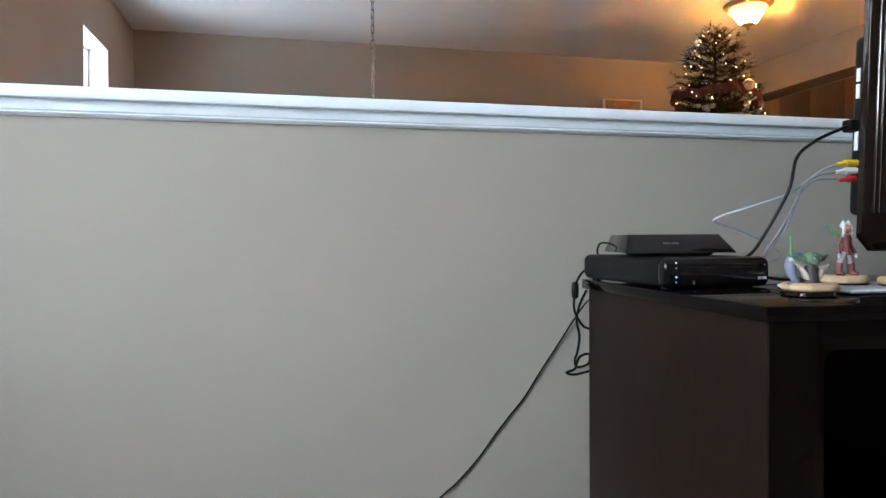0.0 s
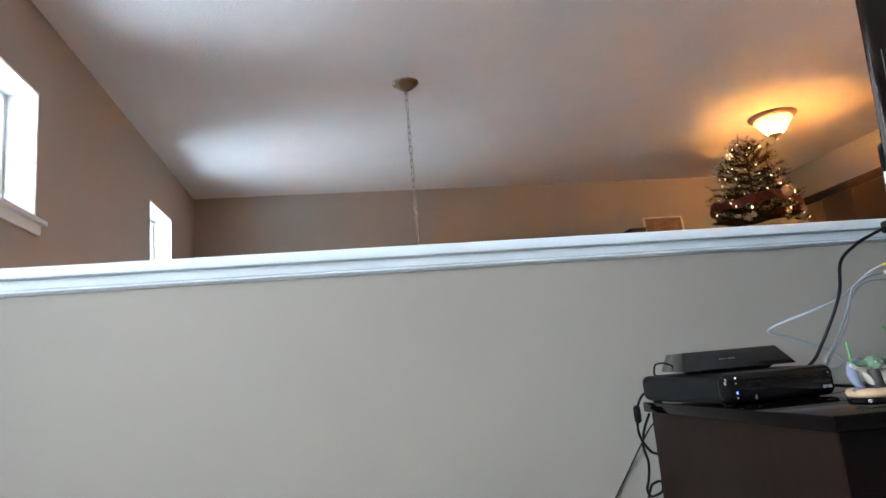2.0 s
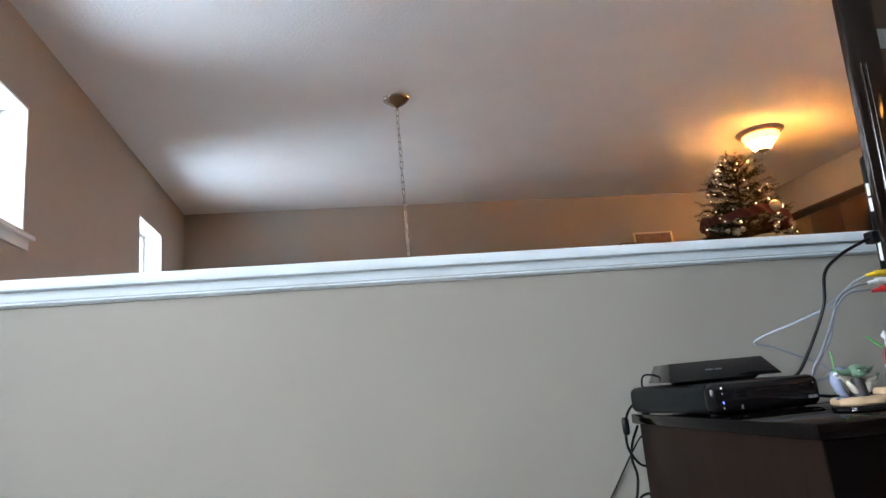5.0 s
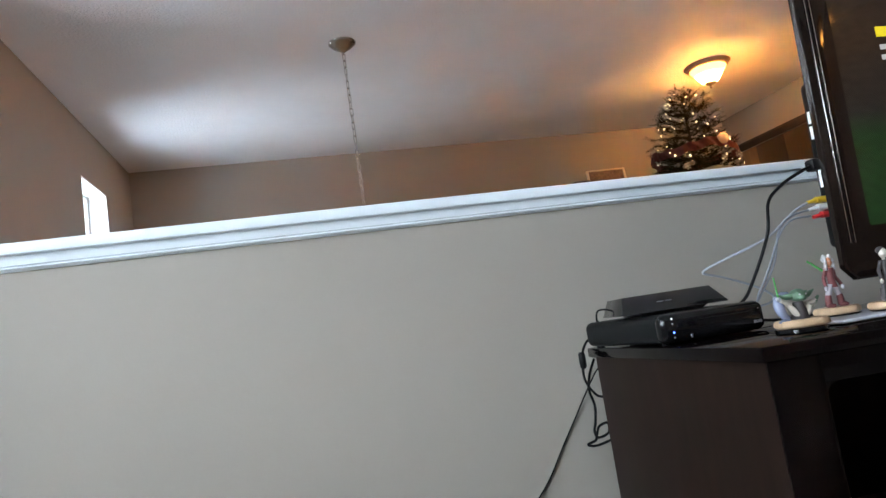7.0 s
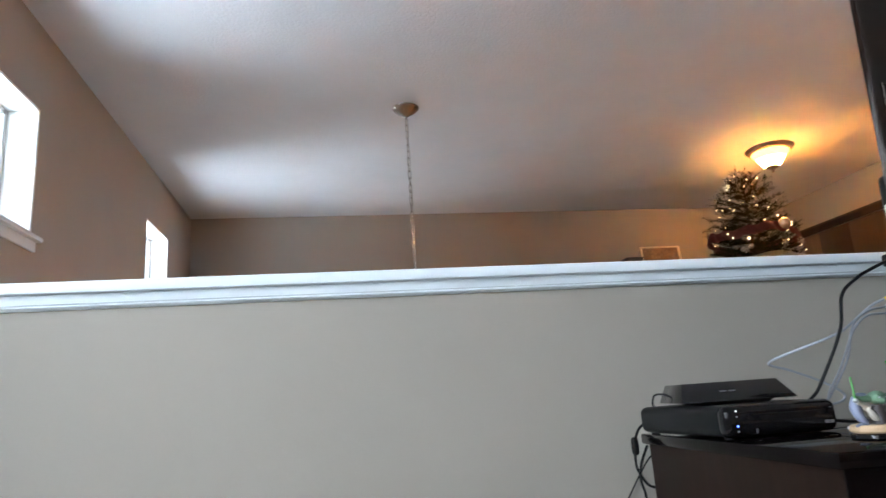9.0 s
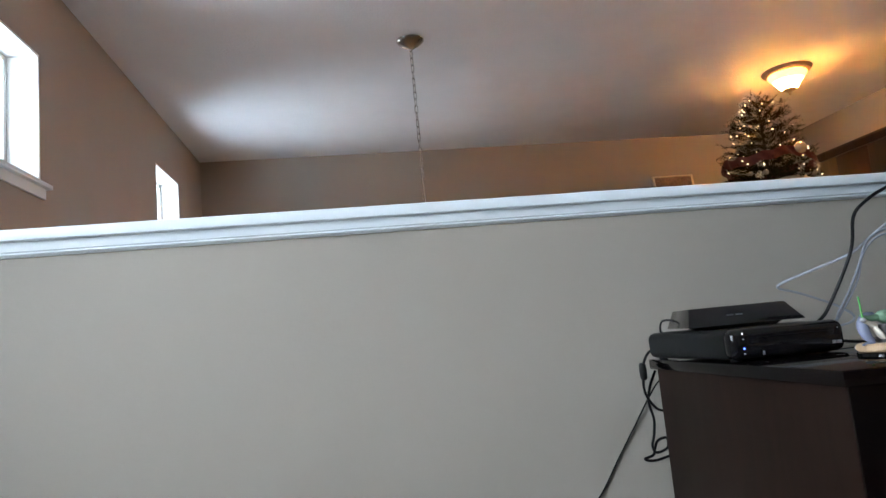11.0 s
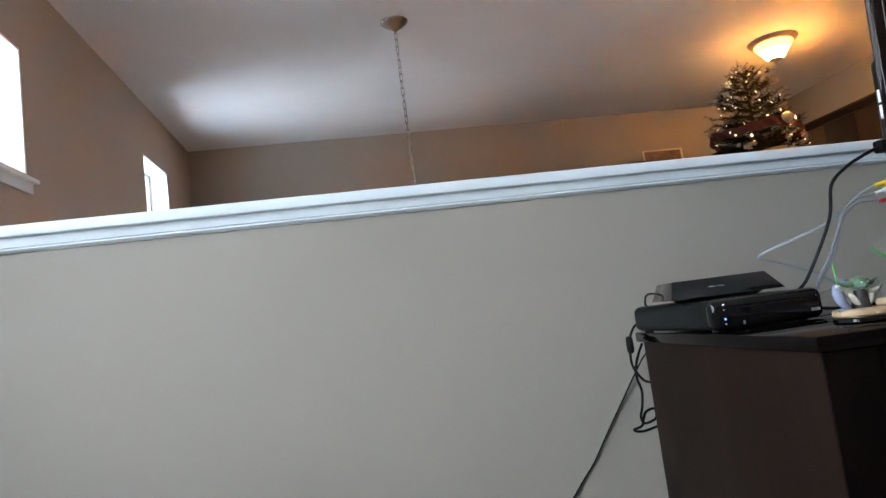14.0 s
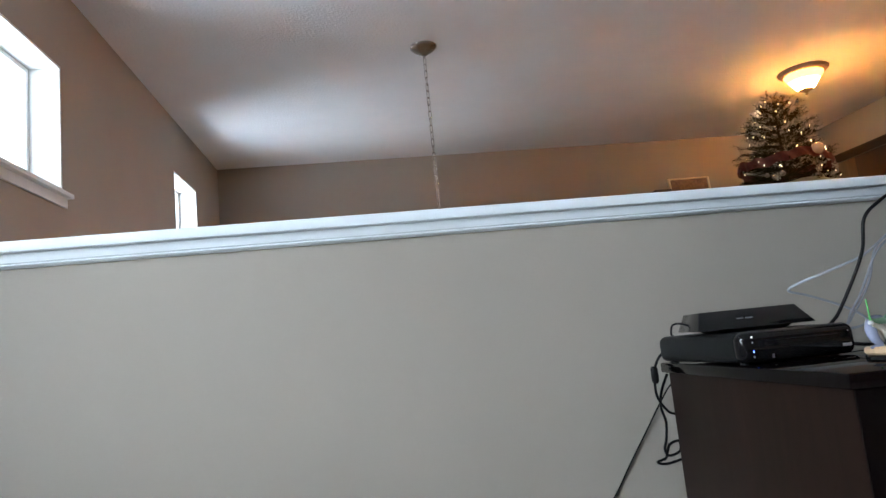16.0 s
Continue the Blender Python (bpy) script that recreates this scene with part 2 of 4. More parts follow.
WIN1 = (2.25, 3.24, 1.70, 2.325)
WIN2 = (5.06, 5.70, 1.70, 2.32)
WIN3 = (-0.95, 0.85, 0.85, 2.25)
wall_with_openings("wall_west", "y", XL, XL - TH, (YB - TH, YF + TH), [WIN3, WIN1, WIN2], "beige painted wall with high windows")
solid("wall_south", B((XL, YB - TH, 0), (XR, YB, ZC)), M_WALL, "beige painted living room wall", "wall", "structure")
# opening of an added door, hidden below the half wall's sightline
DOOR = (-0.60, 1.20, 0.0, 2.0)
wall_with_openings("wall_north", "x", YF, YF + TH, (XL, XR), [DOOR], "beige painted kitchen wall with an added, unseen patio door")
solid("wall_east", B((XR, YB - TH, 0), (XR + TH, YF + TH, ZC)), M_WALL, "beige painted side wall", "wall", "structure")
solid("ceiling", B((XL - TH, YB - TH, ZC), (XR + TH, YF + TH, ZC + 0.15)), M_CEIL, "white ceiling with a knocked-down plaster texture", "ceiling", "structure")
solid("floor", B((XL - TH, YB - TH, -0.12), (XR + TH, 1.45, 0)), M_CARPET, "beige carpeted living room floor", "floor", "structure")
solid("floor_kitchen", B((XL - TH, 1.452, -0.12), (XR + TH, YF + TH, 0)), M_FLOOR, "brown wooden kitchen floor", "floor", "structure")
solid("ground", B((-400, -400, -3.4), (400, 400, -3.2)), mat("snow", (0.82, 0.84, 0.87), 0.9, scale=0.6, var=0.04, bump=0.2, bscale=3), "snow-covered ground outside", "ground", "structure")


M_SKY = mat("bright_overcast", (0.8, 0.82, 0.85), 0.9, emit=(0.95, 0.98, 1.0), power=3.0)
solid("backdrop_west", B((-9.2, -30, -3.19), (-9.0, 60, 26)), M_SKY, "bright overcast sky outside the side windows", "backdrop", "structure")


def window(name, axis, at, out, o, label, panes=1, sill=True):
    """A white window: reveal lining, frame, glass panes and a projecting sill with its apron."""
    a, b, z0, z1 = o
    e = thing(name, (at, (a + b) / 2, z0) if axis == "y" else ((a + b) / 2, at, z0), label, "window")
    e["kind"] = "structure"
    sgn = 1 if at > out else -1

    def P(u0, u1, w0, w1, za, zb, bev=0.0):
        """u: along the wall; w: depth from the room face outwards."""
        d0, d1 = sorted((at - sgn * w0, at - sgn * w1))
        return B((d0, u0, za), (d1, u1, zb), bev) if axis == "y" else B((u0, d0, za), (u1, d1, zb), bev)
    t = 0.012
    part("reveal", P(a, a + t, 0.002, 0.14, z0, z1), M_REVEAL, e)
    part("reveal", P(b - t, b, 0.002, 0.14, z0, z1), M_REVEAL, e)
    part("reveal", P(a + t, b - t, 0.002, 0.14, z1 - t, z1), M_REVEAL, e)
    f = 0.026
    for u0, u1, za, zb in ((a + t, a + t + f, z0, z1 - t), (b - t - f, b - t, z0, z1 - t), (a + t + f, b - t - f, z0, z0 + f), (a + t + f, b - t - f, z1 - t - f, z1 - t)):
        part("window_frame", P(u0, u1, 0.14, 0.185, za, zb, 0.004), M_WHITE, e)
    w = (b - a - 2 * t - 2 * f) / panes
    for i in range(panes):
        g = part("pane", P(a + t + f + i * w, a + t + f + (i + 1) * w, 0.162, 0.166, z0 + f, z1 - t - f), M_GLASS, e)
        g.visible_shadow = False
        if i:
            u = a + t + f + i * w
            part("mullion", P(u - 0.03, u + 0.03, 0.14, 0.185, z0 + f, z1 - t - f, 0.004), M_WHITE, e)
    if sill:
        part("window_sill", P(a - 0.045, b + 0.045, -0.034, 0.14, z0 - 0.022, z0, 0.005), M_TRIM, e)
        part("apron", P(a - 0.02, b + 0.02, -0.014, -0.0005, z0 - 0.072, z0 - 0.022, 0.004), M_TRIM, e)
    return e


window("window_1", "y", XL, XL - TH, WIN1, "white-framed high window with a white sill, overcast daylight outside")
window("window_2", "y", XL, XL - TH, WIN2, "narrow white-framed window near the room's corner")
window("window_3", "y", XL, XL - TH, WIN3, "white-framed living room side window", panes=2)

# unseen door, put in so daylight reaches the kitchen ceiling
window("added_door", "x", YF, YF + TH, DOOR, "unseen white-framed glazed patio door added to daylight the kitchen ceiling", panes=2, sill=False)
solid("backdrop_north", B((-8.5, 30, -3.19), (14, 30.2, 14)), M_SKY, "bright overcast sky outside the added, unseen patio door", "backdrop", "structure")

# ---- half wall with its white cap ----
HW0, HW1, CAPZ = 1.385, 1.515, 1.097
half = solid("half_wall", B((XL, HW0, 0), (XR, HW1, CAPZ - 0.022)), M_WALL, "beige painted half wall between living room and kitchen", "half wall", "structure")
cap = thing("half_wall_cap", (1.7, 1.45, CAPZ - 0.06), "white painted wooden cap with moulding along the half wall", "wall cap")
cap["kind"] = "structure"
part("cap_board", B((XL, 1.357, CAPZ - 0.0215), (XR, 1.543, CAPZ), 0.003), M_TRIM, cap)


def moulding(y_face, sign):
    """A flat apron with a small cove and bead under it, run along the wall."""
    prof = [(0.0, -0.0222), (0.013, -0.0222), (0.013, -0.040), (0.0115, -0.0405), (0.0105, -0.0425), (0.0115, -0.0445), (0.010, -0.0465), (0.006, -0.0475), (0.005, -0.049), (0.0, -0.050)]
    bm = bmesh.new()
    a = [bm.verts.new((XL, y_face + sign * d, CAPZ + z)) for d, z in prof]
    b = [bm.verts.new((XR, y_face + sign * d, CAPZ + z)) for d, z in prof]
    for i in range(len(prof)):
        j = (i + 1) % len(prof)
        bm.faces.new((a[i], a[j], b[j], b[i]))
    bm.faces.new(a), bm.faces.new(b[::-1])
    bmesh.ops.recalc_face_normals(bm, faces=bm.faces)
    return bm


part("moulding", moulding(HW0 - 0.0005, -1), M_TRIM, cap)
part("moulding", moulding(HW1 + 0.0005, 1), M_TRIM, cap)

# ---- television cabinet ----
CX0, CX1, CY0, CY1, CZ = 0.617, 2.53, 0.747, 1.300, 0.75
cab = thing("tv_cabinet", ((CX0 + CX1) / 2, 1.0, 0), "dark espresso wooden television cabinet with open shelves", "tv cabinet")
SX, SY = radians(-6.0), radians(2.9)
ASKEW = Matrix.Translation((CX0, CY0, 0)) @ Matrix(((math.cos(SX), math.sin(SY), 0, 0), (math.sin(SX), math.cos(SY), 0, 0), (0, 0, 1, 0), (0, 0, 0, 1))) @ Matrix.Translation((-CX0, -CY0, 0))


def cab_part(name, bm, material, label=""):
    """A part of the cabinet, which stands slightly askew to the half wall."""
    for v in bm.verts:
        v.co = ASKEW @ v.co
    return part(name, bm, material, cab, label)


IX0, IX1, IY0, IY1 = CX0 + 0.012, CX1 - 0.012, CY0 + 0.012, CY1 - 0.008
T0 = CZ - 0.019
cab_part("top", B((CX0, CY0, CZ - 0.019), (CX1, CY1, CZ), 0.0035), M_TOP_SHADED_FRONT, "glossy dark espresso top board")
for x in (IX0, IX1 - 0.02):
    cab_part("side_panel", B((x, IY0 + 0.0046, 0.0), (x + 0.02, IY1, T0), 0.001), M_ESPRESSO)
cab_part("back_panel", B((IX0 + 0.02, IY1 - 0.008, 0.05), (IX1 - 0.02, IY1, T0)), M_ESPRESSO)
# stiles and rails darker than the side panels: the front's shade as colour
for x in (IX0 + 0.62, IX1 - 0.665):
    cab_part("stile", B((x, IY0 + 0.001, 0.0), (x + 0.045, IY0 + 0.02, T0), 0.0005), M_TOP_SHADED_FRONT)
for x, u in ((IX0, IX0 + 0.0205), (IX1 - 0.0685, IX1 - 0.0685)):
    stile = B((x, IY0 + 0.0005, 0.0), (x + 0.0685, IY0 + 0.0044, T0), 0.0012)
    cab_part("stile", box(stile, (u, IY0 + 0.0044, 0.0), (u + 0.048, IY0 + 0.02, T0)), M_TOP_SHADED_FRONT)


def corner_fillet(x, z, sx, r=0.018):
    """The quarter-round infill in an upper corner of an opening."""
    bm = bmesh.new()
    line = [(x, z)] + [(x + sx * r * (1 - math.sin(t)), z - r * (1 - math.cos(t))) for t in [math.pi / 2 * k / 6 for k in range(7)]]
    f, g = [[bm.verts.new((u, y, w)) for u, w in line] for y in (IY0 + 0.0015, IY0 + 0.0195)]
    bm.faces.new(f), bm.faces.new(g[::-1])
    for k in range(len(line)):
        j = (k + 1) % len(line)
        bm.faces.new((f[k], g[k], g[j], f[j]))
    bmesh.ops.recalc_face_normals(bm, faces=bm.faces)
    return bm


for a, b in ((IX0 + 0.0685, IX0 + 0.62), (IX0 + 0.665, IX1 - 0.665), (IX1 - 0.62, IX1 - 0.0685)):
    cab_part("rail", B((a, IY0 + 0.001, T0 - 0.035), (b, IY0 + 0.02, T0), 0.0005), M_TOP_SHADED_FRONT)
    cab_part("rail", B((a, IY0 + 0.001, 0.0), (b, IY0 + 0.02, 0.08), 0.002), M_TOP_SHADED_FRONT)
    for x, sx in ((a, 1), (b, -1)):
        cab_part("corner_fillet", corner_fillet(x, T0 - 0.035, sx), M_TOP_SHADED_FRONT)
    cab_part("shelf", B((a, IY0 + 0.04, 0.36), (b, IY1 - 0.009, 0.38), 0.0015), M_ESPRESSO)
    cab_part("shelf", B((a, IY0 + 0.021, 0.08), (b, IY1 - 0.009, 0.10), 0.0015), M_ESPRESSO)
for x in (IX0 + 0.63, IX1 - 0.65):
    cab_part("divider", B((x, IY0 + 0.021, 0.101), (x + 0.02, IY1 - 0.009, T0)), M_ESPRESSO)
for z in (0.42, 0.46, 0.50, 0.54, 0.58):
    cab_part("shelf_pin", B((IX0 + 0.0201, IY0 + 0.10, z), (IX0 + 0.024, IY0 + 0.106, z + 0.006), 0.001), M_NICKEL)

# ---- game console and set-top box ----
con = thing("game_console", (0.722, 1.12, CZ), "black game console lying flat, blue power light on", "game console")
KX0, KX1, KY0, KY1, KZ0, KZ1 = 0.632, 0.817, 0.987, 1.272, CZ + 0.003, CZ + 0.0485
TURN_C = Matrix.Translation((0.718, 1.12, 0)) @ Matrix.Rotation(radians(0.5), 4, 'Z') @ Matrix.Translation((-0.715, -1.12, 0))


def con_part(name, bm, material, parent, label=""):
    """A part of the console, turned a little on the cabinet top."""
    for v in bm.verts:
        v.co = TURN_C @ v.co
    return part(name, bm, material, parent, label)


con_part("body", B((KX0, KY0 + 0.012, KZ0), (KX1, KY1, KZ1), 0.013, 5), M_SATIN, con)
front = con_part("front_panel", B((KX0 - 0.0005, KY0, KZ0 - 0.0005), (KX1 + 0.0005, KY0 + 0.03, KZ1 + 0.0005), 0.013, 5), M_BLACK, con, "glossy black front panel")
for fx in (KX0 + 0.02, KX1 - 0.02):
    for fy in (KY0 + 0.03, KY1 - 0.02):
        con_part("foot", lathe([(0.008, 0), (0.008, 0.0042)], (fx, fy, CZ), 14), M_CABLE, con)
for dz, m, nm in ((0.036, M_LEDW, "eject_light"), (0.028, M_GREY_MARK, "eject_button"), (0.0145, M_LED, "power_light"), (0.007, M_GREY_MARK, "power_button")):
    con_part(nm, B((KX0 + 0.0165, KY0 - 0.0006, KZ0 + dz + 0.0008), (KX0 + 0.0187, KY0 + 0.001, KZ0 + dz + 0.0030), 0.0005), m, front, "blue glowing power light" if m is M_LED else "")
con_part("disc_slot", B((KX0 + 0.04, KY0 - 0.0004, KZ0 + 0.030), (KX1 - 0.03, KY0 + 0.001, KZ0 + 0.0315)), M_CABLE, front)
con_part("flap_mark", B((KX0 + 0.046, KY0 - 0.0005, KZ0 + 0.005), (KX0 + 0.049, KY0 + 0.001, KZ0 + 0.011)), M_DIM_MARK, front)
con_part("sensor", B((KX1 - 0.014, KY0 - 0.0005, KZ0 + 0.033), (KX1 - 0.0125, KY0 + 0.001, KZ0 + 0.0345)), M_GREY_MARK, front)
for k, (a, b) in enumerate(((0.160, 0.1655), (0.1665, 0.168), (0.169, 0.175))):
    con_part("maker_mark", B((KX0 + a, KY0 - 0.0005, KZ0 + 0.011), (KX0 + b, KY0 + 0.001, KZ0 + 0.0155)), M_MID_MARK, front)

stb = thing("set_top_box", (0.715, 1.13, KZ1), "thin black set-top box tilted on top of the game console", "set-top box")


def frustum(c, z0, z1, half0, half1, turn, shift=(0, 0)):
    """A slab whose sides slope from half0 at z0 to half1 at z1, rounded at the rims."""
    bm = bmesh.new()
    vs = []
    for z, h, s in ((z0, half0, (0, 0)), (z1, half1, shift)):
        vs.append([bm.verts.new((sx * h[0] + s[0], sy * h[1] + s[1], z)) for sx, sy in ((-1, -1), (1, -1), (1, 1), (-1, 1))])
    bm.faces.new(vs[0][::-1]), bm.faces.new(vs[1])
    for i in range(4):
        bm.faces.new((vs[0][i], vs[0][(i + 1) % 4], vs[1][(i + 1) % 4], vs[1][i]))
    bmesh.ops.bevel(bm, geom=list(bm.edges), offset=0.0012, segments=2, profile=0.5, affect='EDGES')
    m = Matrix.Translation((c[0], c[1], 0)) @ Matrix.Rotation(radians(turn), 4, 'Z')
    for v in bm.verts:
        v.co = m @ v.co
    return bm


BOXC, BOXT = (0.722, 1.125), -14
part("base", frustum(BOXC, KZ1, KZ1 + 0.0065, (0.050, 0.06), (0.058, 0.068), BOXT), M_SATIN, stb)
shell = part("shell", frustum(BOXC, KZ1 + 0.006, KZ1 + 0.036, (0.089, 0.078), (0.075, 0.058), BOXT, (-0.002, 0.014)), M_BLACK, stb, "black wedge-shaped shell")

for a, b in ((-0.024, -0.013), (-0.010, 0.001)):
    m = Matrix.Translation((BOXC[0], BOXC[1], 0)) @ Matrix.Rotation(radians(BOXT), 4, 'Z') @ Matrix.Translation((0, -0.0612, KZ1 + 0.0213)) @ Matrix.Rotation(radians(40), 4, 'X')
    part("name_bar", B((a, -0.0014, -0.0003), (b, 0.0014, 0.0004), 0, 2, m), M_DIM_MARK, shell)
part("lead", tube(bmesh.new(), [(0.665, 1.18, 0.812), (0.650, 1.20, 0.820), (0.642, 1.215, 0.818), (0.640, 1.22, 0.803), (0.648, 1.23, 0.799)], 0.0018, 8), M_CABLE, stb)

# ---- television ----
TX0, TX1, TY, TZ0, TZ1 = 0.957, 2.105, 0.955, 0.806, 1.472
tv = thing("television", ((TX0 + TX1) / 2, 1.05, CZ), "black flat-screen television, switched on, on its stand", "television")


TILT_TV = Matrix.Translation((0, TY, TZ0)) @ Matrix.Rotation(radians(2.4), 4, 'X') @ Matrix.Translation((0, -TY, -TZ0))


def tv_part(name, bm, material, parent, label=""):
    """A part of the television's panel, which leans forward a little on its stand."""
    for v in bm.verts:
        v.co = TILT_TV @ v.co
    return part(name, bm, material, parent, label)


def bezel_frame():
    """The front frame: chamfered corners outside, the screen opening inside, 35 mm deep."""
    c = 0.022
    o = [(TX0 + c, TZ0), (TX1 - c, TZ0), (TX1, TZ0 + c), (TX1, TZ1 - c), (TX1 - c, TZ1), (TX0 + c, TZ1), (TX0, TZ1 - c), (TX0, TZ0 + c)]
    x0, x1, z0, z1 = TX0 + 0.066, TX1 - 0.066, TZ0 + 0.084, TZ1 - 0.050
    q = 0.003
    i = [(x0 + q, z0), (x1 - q, z0), (x1, z0 + q), (x1, z1 - q), (x1 - q, z1), (x0 + q, z1), (x0, z1 - q), (x0, z0 + q)]
    bm = bmesh.new()
    F = [bm.verts.new((x, TY, z)) for x, z in o]
    K = [bm.verts.new((x, TY + 0.013, z)) for x, z in o]
    G = [bm.verts.new((x, TY + 0.004, z)) for x, z in i]
    H = [bm.verts.new((x, TY + 0.011, z)) for x, z in i]
    for k in range(8):
        j = (k + 1) % 8
        bm.faces.new((F[k], F[j], G[j], G[k]))
        bm.faces.new((G[k], G[j], H[j], H[k]))
        bm.faces.new((K[k], K[j], F[j], F[k]))
    bm.faces.new(K)
    bmesh.ops.recalc_face_normals(bm, faces=bm.faces)
    es = [e for e in bm.edges if {v for v in e.verts} <= set(F)]
    bmesh.ops.bevel(bm, geom=es, offset=0.004, segments=3, profile=0.5, affect='EDGES')
    return bm, (x0, x1, z0, z1)


bz, (sx0, sx1, sz0, sz1) = bezel_frame()
tv_part("bezel", bz, M_TVGLOSS, tv, "glossy black bezel with chamfered corners")


def screen_material():
    """A dim moving picture: dark stadium stands above, grass below, behind glossy glass; the warm room's reflection is
    painted into the top.
    """
    m = bpy.data.materials.new("lit_screen")
    m.use_nodes = True
    nt = m.node_tree
    b = nt.nodes["Principled BSDF"]
    b.inputs["Base Color"].default_value, b.inputs["Roughness"].default_value = (0.008, 0.007, 0.007, 1), 0.06
    b.inputs["Specular IOR Level"].default_value = 0.25
    tc, sep = nt.nodes.new("ShaderNodeTexCoord"), nt.nodes.new("ShaderNodeSeparateXYZ")
    r = nt.nodes.new("ShaderNodeValToRGB")
    r.color_ramp.elements[0].position, r.color_ramp.elements[0].color = 0.28, (0.012, 0.045, 0.010, 1)
    r.color_ramp.elements[1].position, r.color_ramp.elements[1].color = 0.36, (0.022, 0.019, 0.015, 1)
    # warmer brown near the top: reflected room light put into the emission
    e = r.color_ramp.elements.new(0.8)
    e.color = (0.028, 0.018, 0.012, 1)
    n = nt.nodes.new("ShaderNodeTexNoise")
    n.inputs["Scale"].default_value, n.inputs["Detail"].default_value = 45, 6
    mx = nt.nodes.new("ShaderNodeMix")
    mx.data_type, mx.blend_type = 'RGBA', 'MULTIPLY'
    mx.inputs["Factor"].default_value = 0.7
    L = nt.links.new
    L(tc.outputs["Generated"], sep.inputs[0]), L(sep.outputs["Z"], r.inputs[0]), L(tc.outputs["Generated"], n.inputs["Vector"])
    L(r.outputs[0], mx.inputs["A"]), L(n.outputs["Fac"], mx.inputs["B"])
    L(mx.outputs["Result"], b.inputs["Emission Color"])
    b.inputs["Emission Strength"].default_value = 0.9
    return m


screen = tv_part("screen", B((sx0 + 0.0005, TY + 0.0065, sz0 + 0.0005), (sx1 - 0.0005, TY + 0.0105, sz1 - 0.0005)), screen_material(), tv, "lit screen with a dim green and brown picture and a painted warm reflection")
M_TXT_Y = mat("yellow_screen_text", (0.02, 0.02, 0.01), 0.1, emit=(0.85, 0.70, 0.02), power=0.9)
M_TXT_W = mat("white_screen_text", (0.02, 0.02, 0.02), 0.1, emit=(0.7, 0.7, 0.7), power=0.6)
for x0, x1, z, h, m in ((1.114, 1.40, 1.209, 0.018, M_TXT_Y), (1.117, 1.33, 1.186, 0.009, M_TXT_W), (1.117, 1.37, 1.168, 0.009, M_TXT_W)):
    tv_part("caption_bar", B((x0, TY + 0.0058, z), (x1, TY + 0.0068, z + h), 0.0003), m, screen)
M_TXT_G = mat("grey_screen_panel", (0.02, 0.02, 0.02), 0.1, scale=30, emit=(0.17, 0.19, 0.195), power=0.42)
M_TXT_B = mat("blue_screen_badge", (0.01, 0.012, 0.02), 0.1, emit=(0.030, 0.060, 0.34), power=0.6)
M_TXT_L = mat("pale_blue_screen_rim", (0.02, 0.02, 0.03), 0.1, emit=(0.22, 0.34, 0.72), power=0.5)
# two dim grey panels side by side on the screen
for x0, x1, z, h in ((1.026, 1.058, 1.322, 0.036), (1.066, 1.30, 1.303, 0.048)):
    tv_part("grey_panel", B((x0, TY + 0.0058, z), (x1, TY + 0.0068, z + h), 0.0003), M_TXT_G, screen)
tv_part("badge_rim", B((1.104, TY + 0.0056, 1.362), (1.270, TY + 0.0067, 1.397), 0.0005), M_TXT_L, screen)
tv_part("badge", B((1.109, TY + 0.0050, 1.366), (1.265, TY + 0.0064, 1.393), 0.0005), M_TXT_B, screen)
for dx in (0.017, 0.0265):
    tv_part("chrome_strip", B((TX0 + dx, TY - 0.0015, TZ0 + 0.06), (TX0 + dx + 0.0011, TY + 0.004, TZ1 - 0.18), 0.0004), M_CHROME, tv, "thin chrome strip")
    tv_part("chrome_strip", B((TX1 - dx - 0.0022, TY - 0.0015, TZ0 + 0.06), (TX1 - dx, TY + 0.004, TZ1 - 0.18), 0.0004), M_CHROME, tv, "thin chrome strip")
tv_part("back_shell", B((TX0 + 0.052, TY + 0.0132, TZ0 + 0.03), (TX1 - 0.032, TY + 0.045, TZ1 - 0.04), 0.012, 3), M_SATIN, tv)
housing = tv_part("back_housing", B((TX0 + 0.089, TY + 0.0455, TZ0 + 0.055), (TX1 - 0.094, TY + 0.125, 1.17), 0.012, 3), M_SATIN, tv)
part("stand_neck", B((1.47, TY + 0.04, CZ + 0.021), (1.66, TY + 0.09, TZ0 + 0.10), 0.008), M_SATIN, tv)
part("stand_base", B((1.27, TY - 0.08, CZ), (1.86, TY + 0.16, CZ + 0.02), 0.008, 3), M_BLACK, tv)
for z0, z1 in ((1.092, 1.114), (1.063, 1.087), (0.974, 1.009)):
    tv_part("port_label", B((TX0 + 0.0872, TY + 0.105, z0), (TX0 + 0.0892, TY + 0.112, z1)), M_WHITE, housing, "white port label")

# ---- leads ----
hdmi = thing("hdmi_lead", (0.97, 1.1, 0.80), "thick black video lead plugged into the television's side", "cable")
part("lead", tube(bmesh.new(), [(1.056, 1.062, 1.021), (1.034, 1.060, 1.020), (0.997, 1.060, 1.007), (0.964, 1.062, 0.991), (0.934, 1.066, 0.964), (0.925, 1.075, 0.907), (0.895, 1.100, 0.829), (0.874, 1.110, 0.797), (0.860, 1.150, 0.778)], 0.0029, 10), M_CABLE, hdmi)
part("plug", B((1.030, 1.050, 1.010), (1.0605, 1.072, 1.032), 0.004), M_CABLE, hdmi)

